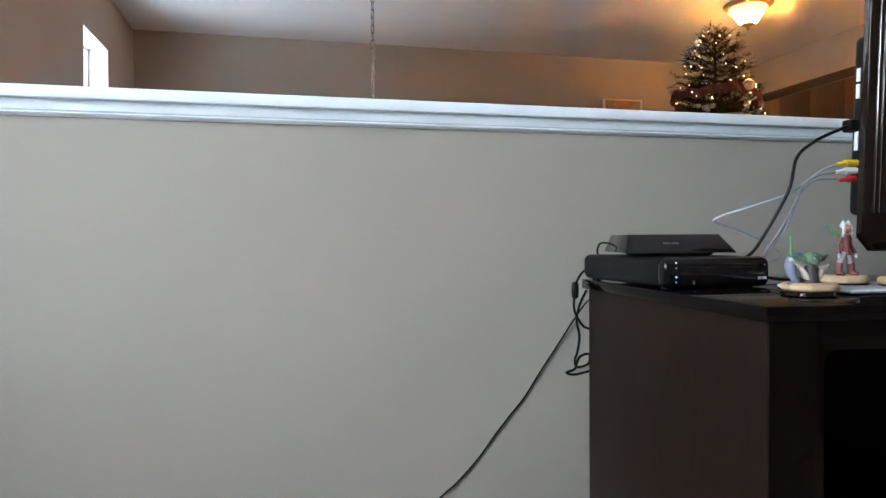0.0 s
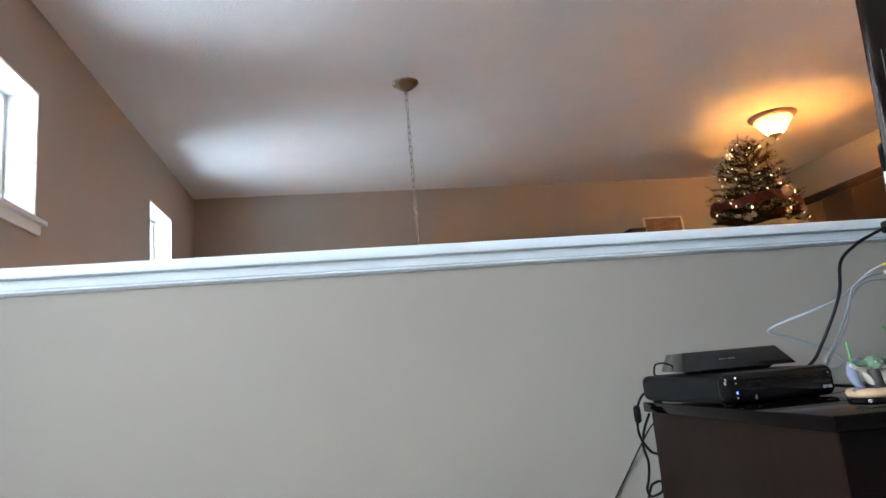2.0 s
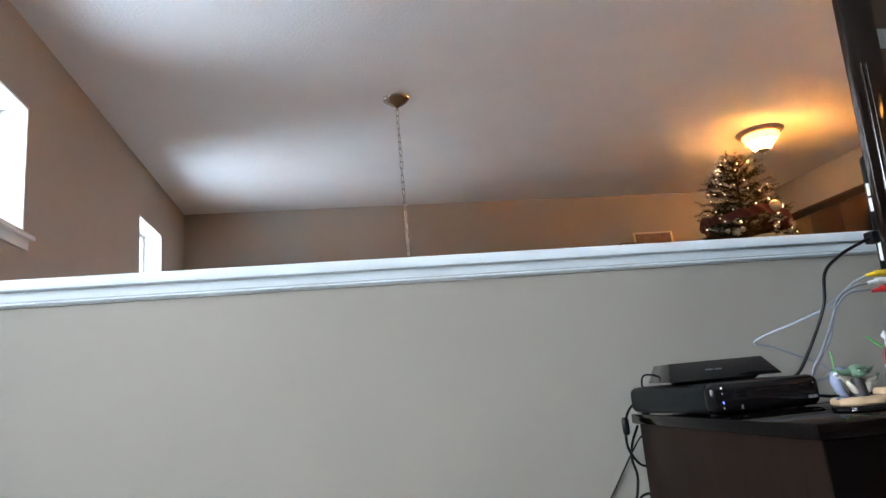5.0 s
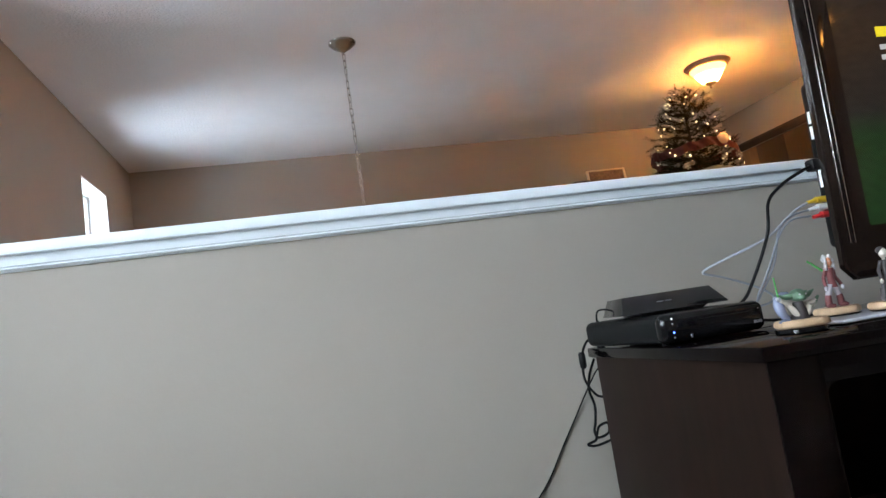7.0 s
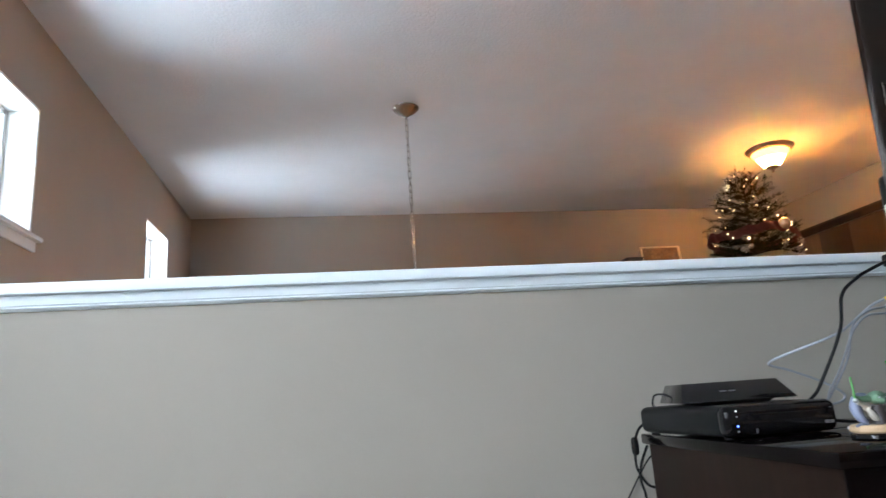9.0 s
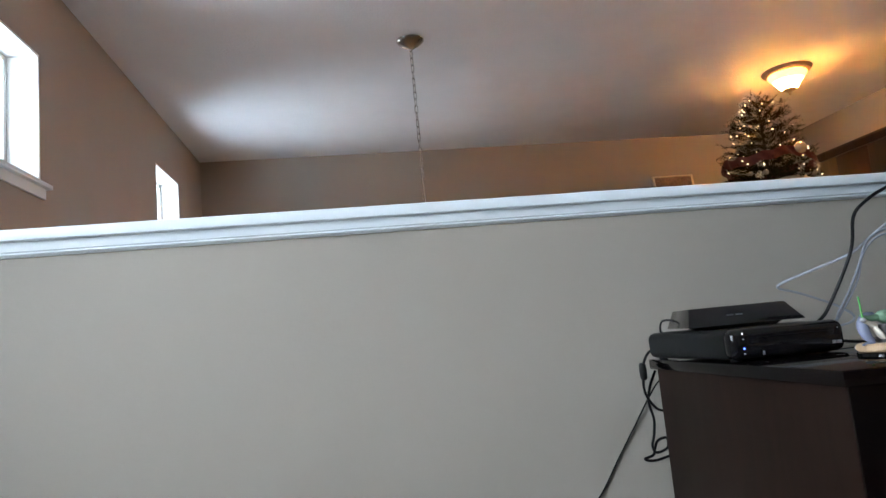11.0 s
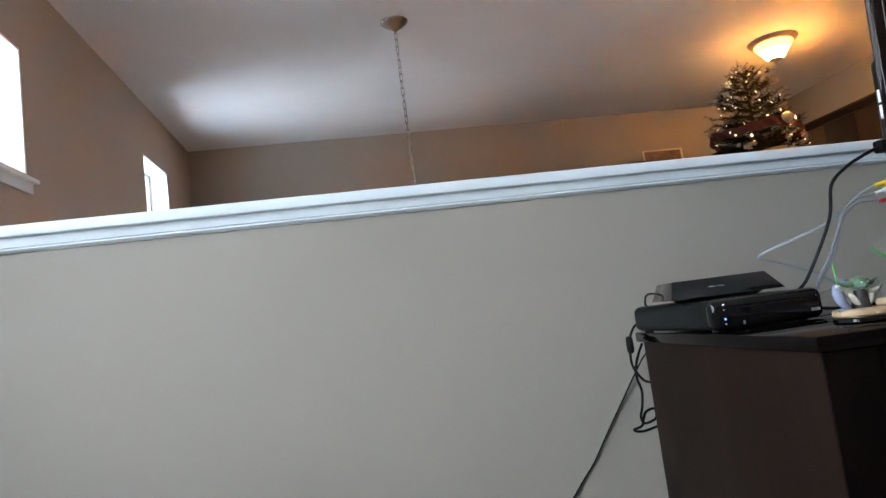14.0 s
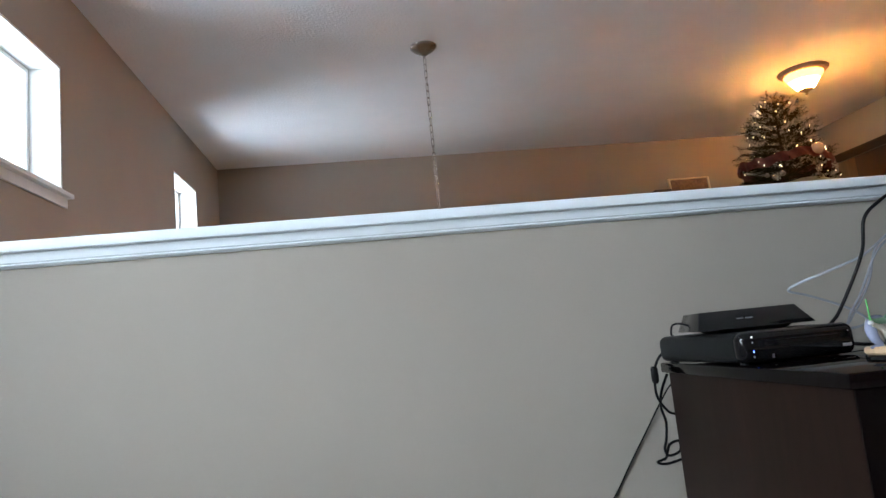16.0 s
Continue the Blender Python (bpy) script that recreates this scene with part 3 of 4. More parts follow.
av = thing("av_leads", (0.95, 1.06, 0.90), "three grey audio and video leads with coloured plugs in the television", "cable")
for z, y, m, lab, x0 in ((0.956, 1.056, M_YELLOW, "yellow plug", 1.015), (0.943, 1.058, M_WHITE, "white plug", 1.016), (0.929, 1.060, M_RED, "red plug", 1.024)):
    bm = bmesh.new()
    limb(bm, (x0 - 0.010, y, z - 0.0025), (x0 + 0.010, y, z), 0.0030, 0.0046)
    limb(bm, (x0 + 0.008, y, z), (1.0605, y, z + 0.001), 0.0060, 0.0062)
    part("plug", bm, m, av, lab)
part("lead", tube(bmesh.new(), [(1.006, 1.057, 0.953), (0.984, 1.065, 0.943), (0.953, 1.075, 0.919), (0.932, 1.090, 0.902), (0.891, 1.110, 0.886), (0.857, 1.140, 0.872), (0.844, 1.158, 0.864), (0.843, 1.160, 0.857), (0.880, 1.164, 0.847), (0.935, 1.165, 0.826), (0.970, 1.165, 0.808), (0.983, 1.165, 0.796), (0.975, 1.166, 0.786), (0.945, 1.170, 0.780), (0.90, 1.19, 0.768)], 0.0023, 8), M_GREYCABLE, av)
for d in (-0.0035, 0.0035):
    part("lead", tube(bmesh.new(), [(1.008, 1.059, 0.935 + 1.6 * d), (0.970, 1.062, 0.930 + d), (0.943, 1.066, 0.908 + d), (0.927 + d, 1.075, 0.863), (0.912 + d, 1.080, 0.834), (0.900 + d, 1.090, 0.810), (0.889, 1.100, 0.788), (0.87, 1.140, 0.768)], 0.0020, 8), M_DARKCABLE, av)

small = thing("sensor_lead", (0.88, 1.1, CZ), "thin black lead lying on the cabinet top", "cable")
part("lead", tube(bmesh.new(), [(0.80, 1.17, 0.775), (0.86, 1.12, 0.768), (0.91, 1.09, 0.757), (0.97, 1.10, 0.7535), (1.1, 1.12, 0.7535)], 0.0027, 8), M_CABLE, small)

power = thing("console_power_lead", (0.64, 1.31, 0.56), "black power lead with a ferrite bead hanging behind the cabinet", "cable")
part("lead", tube(bmesh.new(), [(0.665, 1.262, 0.772), (0.652, 1.30, 0.765), (0.640, 1.308, 0.745), (0.636, 1.31, 0.722), (0.634, 1.31, 0.695), (0.640, 1.31, 0.675), (0.656, 1.315, 0.655), (0.672, 1.32, 0.648)], 0.0026, 8), M_CABLE, power)
part("ferrite_bead", lathe([(0.0, -0.0165), (0.0045, -0.0165), (0.0068, -0.012), (0.0072, 0.0), (0.0068, 0.012), (0.0045, 0.0165), (0.0, 0.0165)], (0.6365, 1.31, 0.727), 20), M_CABLE, power)
loop = thing("looped_lead", (0.64, 1.32, 0.55), "black lead coiled and hanging behind the cabinet", "cable")
part("lead", tube(bmesh.new(), [(0.668, 1.325, 0.725), (0.650, 1.32, 0.695), (0.644, 1.32, 0.665), (0.650, 1.32, 0.635), (0.646, 1.32, 0.605), (0.640, 1.32, 0.585), (0.648, 1.322, 0.572), (0.672, 1.325, 0.578), (0.674, 1.328, 0.596), (0.655, 1.328, 0.592), (0.646, 1.325, 0.578), (0.640, 1.322, 0.568), (0.622, 1.32, 0.563), (0.640, 1.32, 0.558), (0.68, 1.33, 0.562)], 0.0026, 8), M_CABLE, loop)
cord = thing("extension_cord", (0.4, 1.37, 0.0), "thin dark cord slanting down the half wall", "cable")
part("lead", tube(bmesh.new(), [(0.72, 1.33, 0.725), (0.690, 1.36, 0.702), (0.668, 1.375, 0.667), (0.632, 1.381, 0.612), (0.593, 1.382, 0.557), (0.556, 1.382, 0.503), (0.525, 1.382, 0.468), (0.516, 1.382, 0.457), (0.488, 1.382, 0.424), (0.460, 1.382, 0.388), (0.415, 1.382, 0.342), (0.378, 1.382, 0.312), (0.30, 1.38, 0.24), (0.16, 1.37, 0.10), (0.05, 1.36, 0.004)], 0.0016, 8), M_CABLE, cord)

# ---- figurines ----
M_SAND = mat("sand_resin", (0.44, 0.29, 0.17), 0.6, scale=60, var=0.2, bump=0.3, bscale=200)
M_GREEN = mat("green_resin", (0.10, 0.18, 0.11), 0.5, scale=60, var=0.15)
M_CLEARGREEN = mat("bright_green_resin", (0.10, 0.36, 0.10), 0.25, scale=60, var=0.1)
M_ROBE = mat("tan_resin", (0.50, 0.45, 0.38), 0.6, scale=60, var=0.2)
M_LILAC = mat("lilac_clear_resin", (0.22, 0.24, 0.33), 0.15, scale=60, var=0.15)
M_MAROON = mat("maroon_resin", (0.14, 0.035, 0.035), 0.5, scale=60, var=0.2)
M_ORANGE = mat("orange_resin", (0.42, 0.17, 0.08), 0.5, scale=60, var=0.1)
M_BONE = mat("bone_white_resin", (0.46, 0.45, 0.47), 0.5, scale=60, var=0.1)
M_DARKFIG = mat("dark_brown_resin", (0.06, 0.05, 0.05), 0.6, scale=60, var=0.3)
M_GREYFIG = mat("grey_resin", (0.34, 0.32, 0.33), 0.5, scale=60, var=0.1)
FIGM = [M_SAND, M_GREEN, M_CLEARGREEN, M_ROBE, M_LILAC, M_MAROON, M_ORANGE, M_BONE, M_DARKFIG, M_GREYFIG, M_BLACK]


def plinth(bm, c, rx, ry, z, h, index, seed):
    """A low uneven round base."""
    rng = random.Random(seed)
    n, rings = 28, []
    jit = [1 + rng.uniform(-0.07, 0.07) for _ in range(n)]
    for f, hz in ((0.92, 0), (1.0, 0.25), (0.98, 0.75), (0.90, 1.0)):
        rings.append([bm.verts.new((c[0] + rx * f * jit[i] * math.cos(2 * math.pi * i / n), c[1] + ry * f * jit[i] * math.sin(2 * math.pi * i / n), z + h * hz)) for i in range(n)])
    fs = [bm.faces.new(rings[0][::-1]), bm.faces.new(rings[-1])]
    for a, b in zip(rings, rings[1:]):
        for i in range(n):
            fs.append(bm.faces.new((a[i], a[(i + 1) % n], b[(i + 1) % n], b[i])))
    for f in fs:
        f.material_index = index


def fig_low():
    """A small crouching figurine in tan robes with wide ears on a sandy base."""
    bm = bmesh.new()
    x, y = 0.761, 0.846
    plinth(bm, (x, y), 0.033, 0.033, CZ, 0.008, 10, 3)
    plinth(bm, (x, y), 0.035, 0.035, CZ + 0.008, 0.010, 0, 4)
    z = CZ + 0.0165
    limb(bm, (x + 0.002, y, z - 0.001), (x + 0.001, y, z + 0.024), 0.0125, 0.0075, 8, 14)
    limb(bm, (x + 0.001, y - 0.004, z + 0.002), (x, y - 0.003, z + 0.025), 0.0078, 0.0060, 8, 14)
    before = set(bm.faces)
    tube(bm, [(x - 0.006, y + 0.008, z + 0.036), (x - 0.018, y + 0.006, z + 0.034), (x - 0.027, y + 0.002, z + 0.024), (x - 0.027, y - 0.002, z + 0.012), (x - 0.020, y - 0.003, z + 0.004)], lambda t: 0.0030 + 0.0042 * math.sin(math.pi * (0.15 + 0.8 * t)), 14)
    for f in bm.faces:
        if f not in before:
            f.material_index = 4
    limb(bm, (x - 0.020, y - 0.002, z + 0.003), (x - 0.036, y - 0.004, z + 0.001), 0.0045, 0.0015, 4)
    ball(bm, (x - 0.010, y - 0.004, z + 0.013), (0.0035, 0.0060, 0.0115), 14, 3, Matrix.Rotation(radians(-35), 3, 'Y'))
    ball(bm, (x + 0.012, y - 0.004, z + 0.012), (0.0042, 0.0060, 0.0100), 14, 3, Matrix.Rotation(radians(30), 3, 'Y'))
    ball(bm, (x + 0.017, y - 0.003, z + 0.017), (0.0080, 0.0050, 0.0034), 12, 3)
    ball(bm, (x + 0.001, y - 0.004, z + 0.034), (0.0112, 0.0105, 0.0088), 16, 1)
    ball(bm, (x + 0.001, y - 0.011, z + 0.0305), (0.0066, 0.0055, 0.0050), 12, 1)
    for side in (-1, 1):
        ball(bm, (x + 0.001 + side * 0.0048, y - 0.0140, z + 0.0345), (0.0016, 0.0010, 0.0011), 8, 7)
        limb(bm, (x + 0.001 + side * 0.0022, y - 0.0135, z + 0.0372), (x + 0.001 + side * 0.0080, y - 0.0125, z + 0.0385), 0.0013, 0.0009, 1, 6)
        limb(bm, (x + side * 0.008, y - 0.003, z + 0.0335), (x + side * 0.020, y - 0.001, z + 0.0330), 0.0045, 0.0040, 1)
        limb(bm, (x + side * 0.020, y - 0.001, z + 0.0330), (x + side * 0.0315, y, z + 0.0385), 0.0040, 0.0007, 1)
    for k in range(3):
        limb(bm, (x + 0.003 * (k - 1) - 0.002, y - 0.012, z - 0.001), (x + 0.004 * (k - 1) - 0.003, y - 0.018, z), 0.0022, 0.0014, 1, 6)
    limb(bm, (x - 0.012, y, z + 0.022), (x - 0.028, y - 0.004, z + 0.030), 0.0050, 0.0030, 3)
    ball(bm, (x - 0.030, y - 0.004, z + 0.032), (0.0038, 0.0034, 0.0030), 10, 7)
    limb(bm, (x - 0.030, y - 0.004, z + 0.033), (x - 0.0295, y - 0.002, z + 0.062), 0.0013, 0.0011, 2, 8)
    limb(bm, (x + 0.012, y - 0.002, z + 0.020), (x + 0.026, y - 0.006, z + 0.024), 0.0042, 0.0030, 3)
    limb(bm, (x + 0.024, y - 0.006, z + 0.022), (x + 0.031, y - 0.006, z + 0.029), 0.0030, 0.0016, 1)
    return bm


def fig_tall(x, y, z, tone):
    """A slim standing figurine on a sandy base."""
    body, legs, skin, hair, boots = tone
    bm = bmesh.new()
    plinth(bm, (x, y), 0.031, 0.030, z, 0.003, 10, 5)
    plinth(bm, (x - 0.002, y), 0.032, 0.031, z + 0.003, 0.0105, 0, 6)
    g = z + 0.013
    rig = bmesh.new()
    base, bm = bm, rig
    x0, y0 = x, y
    x = y = 0.0
    g0, g = g, 0.0
    for s, dx in ((-1, -0.0135), (1, 0.010)):
        limb(bm, (x + s * 0.005, y, g + 0.040), (x + dx, y, g + 0.018), 0.0062, 0.0046, legs)
        limb(bm, (x + dx, y, g + 0.022), (x + dx * 1.15, y, g + 0.003), 0.0054, 0.0062, boots)
        ball(bm, (x + dx * 1.15, y - 0.005, g + 0.0035), (0.006, 0.010, 0.0045), 12, boots)
        limb(bm, (x + s * 0.0075, y, g + 0.067), (x + s * 0.0125, y + 0.003, g + 0.052), 0.0034, 0.0027, body)
        limb(bm, (x + s * 0.0125, y + 0.003, g + 0.052), (x + s * 0.0165, y - 0.003, g + 0.038), 0.0030, 0.0030, body)
        ball(bm, (x + s * 0.0175, y - 0.004, g + 0.034), (0.0032, 0.0028, 0.0044), 10, 7 if hair == 7 else skin)
    limb(bm, (x, y, g + 0.035), (x, y, g + 0.050), 0.0088, 0.0054, body, 14)
    limb(bm, (x, y, g + 0.049), (x, y, g + 0.069), 0.0054, 0.0078, body, 14)
    limb(bm, (x, y, g + 0.0475), (x, y, g + 0.0505), 0.0064, 0.0064, boots, 14)
    limb(bm, (x, y, g + 0.066), (x, y, g + 0.075), 0.0030, 0.0028, skin)
    ball(bm, (x, y - 0.001, g + 0.080), (0.0066, 0.0068, 0.0086), 14, skin)
    ball(bm, (x, y + 0.003, g + 0.0855), (0.0078, 0.0070, 0.0062), 14, hair)
    if hair == 7:
        for s in (-1, 1):
            limb(bm, (x + s * 0.0046, y, g + 0.088), (x + s * 0.0062, y, g + 0.0935), 0.0036, 0.0018, 7)
            for q in range(4):
                limb(bm, (x + s * (0.0072 + 0.0003 * q), y - 0.003, g + 0.0845 - 0.0048 * q), (x + s * (0.0078 + 0.0003 * q), y - 0.004, g + 0.0800 - 0.0048 * q), 0.0028, 0.0024, 7 if q % 2 == 0 else 9, 8)
            ball(bm, (x + s * 0.0024, y - 0.0068, g + 0.0812), (0.0013, 0.0008, 0.0009), 8, 7)
        limb(bm, (x - 0.004, y + 0.010, g + 0.066), (x - 0.027, y + 0.016, g + 0.087), 0.0021, 0.0017, 2)
    m = Matrix.Translation((x0, y0, g0)) @ Matrix.Scale(0.87, 4)
    for v in bm.verts:
        v.co = m @ v.co
    extra = bpy.data.meshes.new("figure")
    bm.to_mesh(extra)
    bm.free()
    base.from_mesh(extra)
    bpy.data.meshes.remove(extra)
    return base


solid("figurine", fig_low(), FIGM, "small green and tan figurine on a round sandy base", "figurine", group="figurines on the cabinet")
PADZ = CZ + 0.008
solid("figurine", fig_tall(0.897, 0.925, PADZ, (5, 9, 6, 7, 5)), FIGM, "slim maroon and white figurine on a sandy base", "figurine", group="figurines on the cabinet")
solid("figurine", fig_tall(0.942, 0.868, PADZ, (8, 8, 3, 8, 8)), FIGM, "dark brown figurine on a sandy base", "figurine", group="figurines on the cabinet")
pad = thing("figurine_pad", (0.98, 0.90, CZ), "flat silver and black game pad lying on the cabinet", "game pad")
part("tray", B((0.816, 0.832, CZ), (1.065, 0.967, CZ + 0.003), 0.001), M_BLACK, pad)
part("top_plate", B((0.814, 0.830, CZ + 0.003), (1.067, 0.969, CZ + 0.008), 0.002, 3), mat("silver_plastic", (0.55, 0.57, 0.62), 0.25, 0.2, scale=40, var=0.05), pad)

# ---- kitchen beyond the half wall ----
upper = thing("wall_cabinet", (4.95, 4.3, 1.45), "dark brown wooden wall cabinets with a crown moulding", "wall cabinet")
UX, UZ = 4.86, 2.23
UY0, UY1 = 2.6, 5.80
part("body", B((UX + 0.02, UY0, 1.45), (XR - 0.002, UY1, UZ), 0.002), M_KITCHEN, upper)
for k in range(8):
    a = UY0 + k * (UY1 - UY0) / 8
    part("door", B((UX, a + 0.002, 1.455), (UX + 0.0195, a + (UY1 - UY0) / 8 - 0.002, UZ - 0.004), 0.003), M_KITCHEN, upper)


def crown(x_face, y0, y1, z0):
    prof = [(0, 0), (0.012, 0), (0.016, 0.012), (0.030, 0.030), (0.048, 0.046), (0.052, 0.058), (0.052, 0.07), (-0.20, 0.07), (-0.20, 0.0)]
    bm = bmesh.new()
    a = [bm.verts.new((x_face - d, y0, z0 + z)) for d, z in prof]
    b = [bm.verts.new((x_face - d, y1, z0 + z)) for d, z in prof]
    for i in range(len(prof)):
        j = (i + 1) % len(prof)
        bm.faces.new((a[i], b[i], b[j], a[j]))
    bm.faces.new(a), bm.faces.new(b[::-1])
    bmesh.ops.recalc_face_normals(bm, faces=bm.faces)
    return bm


part("crown_moulding", crown(UX, UY0, 6.06, UZ + 0.0005), M_KITCHEN, upper)
part("end_panel", B((UX + 0.012, UY1 + 0.001, 1.45), (XR - 0.002, 6.05, UZ), 0.002), M_PANEL, upper, "lighter brown end panel")

far_cab = thing("wall_cabinet", (3.6, 6.38, 1.35), "dark brown wooden wall cabinet on the kitchen's far wall", "wall cabinet")
part("body", B((3.0, 6.22, 1.30), (4.6, YF - 0.002, 2.060), 0.002), M_KITCHEN, far_cab)
for k in range(4):
    a = 3.0 + k * 0.40
    part("door", B((a + 0.002, 6.2005, 1.305), (a + 0.398, 6.2195, 2.056), 0.003), M_KITCHEN, far_cab)

pic = thing("picture_frame", (3.46, 6.38, 2.060), "small pale-framed picture standing on the far cabinet", "picture frame")
LEAN_P = Matrix.Translation((3.46, 6.37, 2.060)) @ Matrix.Rotation(radians(-8), 4, 'X')
M_PALE = mat("pale_frame", (0.72, 0.64, 0.52), 0.5, scale=30, var=0.1)
PW, PH = 0.222, 0.222
for lo, hi in (((-PW, -0.012, 0), (-PW + 0.022, 0.014, PH)), ((PW - 0.022, -0.012, 0), (PW, 0.014, PH)), ((-PW + 0.022, -0.012, PH - 0.016), (PW - 0.022, 0.014, PH)), ((-PW + 0.022, -0.012, 0), (PW - 0.022, 0.014, 0.018))):
    part("frame_bar", B(lo, hi, 0.003, 2, LEAN_P), M_PALE, pic)
part("picture", B((-PW + 0.022, -0.002, 0.018), (PW - 0.022, 0.006, PH - 0.016), 0, 2, LEAN_P), mat("faded_print", (0.30, 0.20, 0.15), 0.4, scale=34, other=(0.10, 0.06, 0.05)), pic)
chest = thing("wooden_box", (3.14, 6.38, 2.060), "small dark wooden box beside the picture frame", "box")
part("body", B((3.05, 6.30, 2.060), (3.215, 6.46, 2.132), 0.004), M_DARKFIG, chest)
part("lid", B((3.046, 6.296, 2.1325), (3.219, 6.464, 2.158), 0.007, 3), M_DARKFIG, chest)


def ceiling_light(c, label, bowl):
    e = thing("ceiling_light", (c[0], c[1], ZC), label, "ceiling light", "ceiling lights")
    part("pan", lathe([(0.0, 0.0), (0.186, 0.0), (0.192, -0.006), (0.190, -0.013), (0.180, -0.019), (0.176, -0.026), (0.160, -0.032), (0.150, -0.034), (0.0, -0.034)], (c[0], c[1], ZC), 56), M_BRONZE, e, "round bronze ceiling pan")
    part("glass_bowl", lathe([(0.0, -0.0345), (0.140, -0.0345), (0.147, -0.041), (0.145, -0.050), (0.131, -0.070), (0.112, -0.092), (0.094, -0.114), (0.080, -0.134), (0.069, -0.150), (0.058, -0.162), (0.0, -0.166)], (c[0], c[1], ZC), 56), bowl, e, "lit frosted glass bowl")
    part("finial", lathe([(0.0, -0.1662), (0.056, -0.1625), (0.054, -0.169), (0.036, -0.178), (0.016, -0.186), (0.010, -0.194), (0.013, -0.203), (0.009, -0.211), (0.0, -0.215)], (c[0], c[1], ZC), 32), M_BRONZE, e, "bronze finial")
    return e


def added_pendant(c, drop, label, bowl):
    e = thing("added_pendant", (c[0], c[1], ZC), label, "pendant light")
    z = ZC - drop
    part("canopy", lathe([(0.0, 0.0), (0.065, 0.0), (0.066, -0.006), (0.055, -0.020), (0.020, -0.032), (0.0, -0.034)], (c[0], c[1], ZC), 32), M_BRONZE, e, "bronze canopy")
    part("stem", lathe([(0.0, -0.033), (0.007, -0.033), (0.007, -drop + 0.004), (0.0, -drop + 0.004)], (c[0], c[1], ZC), 16), M_BRONZE, e)
    part("holder", lathe([(0.0, 0.004), (0.03, 0.002), (0.150, -0.024), (0.160, -0.032), (0.150, -0.034), (0.0, -0.034)], (c[0], c[1], z), 48), M_BRONZE, e, "bronze glass holder")
    part("glass_bowl", lathe([(0.0, -0.0345), (0.142, -0.0345), (0.150, -0.042), (0.148, -0.052), (0.118, -0.095), (0.084, -0.136), (0.062, -0.160), (0.0, -0.164)], (c[0], c[1], z), 48), bowl, e, "lit frosted glass bowl")
    return e


ceiling_light((3.742, 4.82), "lit flush ceiling light with a frosted bell-shaped bowl", M_BOWL)
# added lamp, always out of view, that spreads orange light over the kitchen
added_pendant((4.32, 3.58), 0.52, "unseen pendant light added to warm the kitchen walls, with a frosted bell-shaped bowl", M_BOWL_BRIGHT)
ceiling_light((4.72, -2.85), "lit flush ceiling light with a frosted bowl", M_BOWL_DIM)

# ---- hanging chain with its canopy ----
chain = thing("hanging_chain", (0.57, 4.02, ZC), "brushed nickel ceiling canopy with a long hanging chain", "hanging chain")
HX, HY = 0.578, 4.07
part("canopy", lathe([(0.0, 0.0), (0.086, 0.0), (0.089, -0.004), (0.087, -0.011), (0.076, -0.021), (0.058, -0.036), (0.036, -0.049), (0.022, -0.058), (0.013, -0.065), (0.0, -0.067)], (HX, HY, ZC), 48), M_NICKEL, chain, "brushed nickel dome canopy")
part("loop", lathe([(0.0, -0.067), (0.006, -0.068), (0.007, -0.080), (0.0, -0.082)], (HX, HY, ZC), 16), M_NICKEL, chain)


def link(z, turn, tilt):
    bm = bmesh.new()
    a, hl, r = 0.0105, 0.0165, 0.0025
    pts = [(a * math.cos(t), 0, (hl if math.sin(t) >= 0 else -hl) + a * math.sin(t)) for t in [math.pi * k / 6 for k in range(12)]]
    m = Matrix.Translation((HX, HY, z)) @ Matrix.Rotation(radians(turn), 4, 'Z') @ Matrix.Rotation(radians(tilt), 4, 'Y')
    tube(bm, [m @ Vector(p) for p in pts], r, 6, closed=True, smooth=False)
    return bm


crng = random.Random(5)
z = ZC - 0.100
k = 0
while z > 1.30:
    part("chain_link", link(z, (90 if k % 2 else 0) + 28 + crng.uniform(-14, 14), crng.uniform(-2, 2)), M_NICKEL, chain)
    z -= 0.0455
    k += 1
part("wire", tube(bmesh.new(), [(HX + 0.003 * math.sin(i * 1.7), HY + 0.003 * math.cos(i * 2.1), ZC - 0.08 - i * 0.12) for i in range(13)], 0.0016, 6), mat("clear_cord", (0.55, 0.50, 0.42), 0.4), chain)

# ---- christmas tree on a tall cabinet ----
tall = thing("tall_cabinet", (3.58, 5.05, 0), "tall dark brown kitchen cabinet under the tree", "cabinet")
part("body", B((3.10, 4.68, 0.0), (4.06, 5.42, 1.78), 0.004), M_KITCHEN, tall)
part("door", B((3.105, 4.66, 0.08), (3.578, 4.6795, 1.775), 0.003), M_KITCHEN, tall)
part("door", B((3.582, 4.66, 0.08), (4.055, 4.6795, 1.775), 0.003), M_KITCHEN, tall)

TC = Vector((3.580, 5.02, 1.78))
tree = thing("christmas_tree", TC, "small lit artificial christmas tree with a red garland", "christmas tree")
M_NEEDLE = mat("green_needles", (0.022, 0.017, 0.007), 0.9, scale=30, var=0.4, spec=0.05)
M_TRUNK = mat("brown_trunk", (0.03, 0.02, 0.012), 0.8, scale=40, var=0.3, bump=0.4)


def radius_at(h):
    """The crown's radius at a height over its foot."""
    pts = ((0.0, 0.34), (0.10, 0.35), (0.24, 0.335), (0.34, 0.305), (0.47, 0.265), (0.58, 0.225), (0.68, 0.17), (0.76, 0.10), (0.82, 0.03))
    for (a, ra), (b, rb) in zip(pts, pts[1:]):
        if h <= b:
            return ra + (rb - ra) * (h - a) / (b - a)
    return 0.02


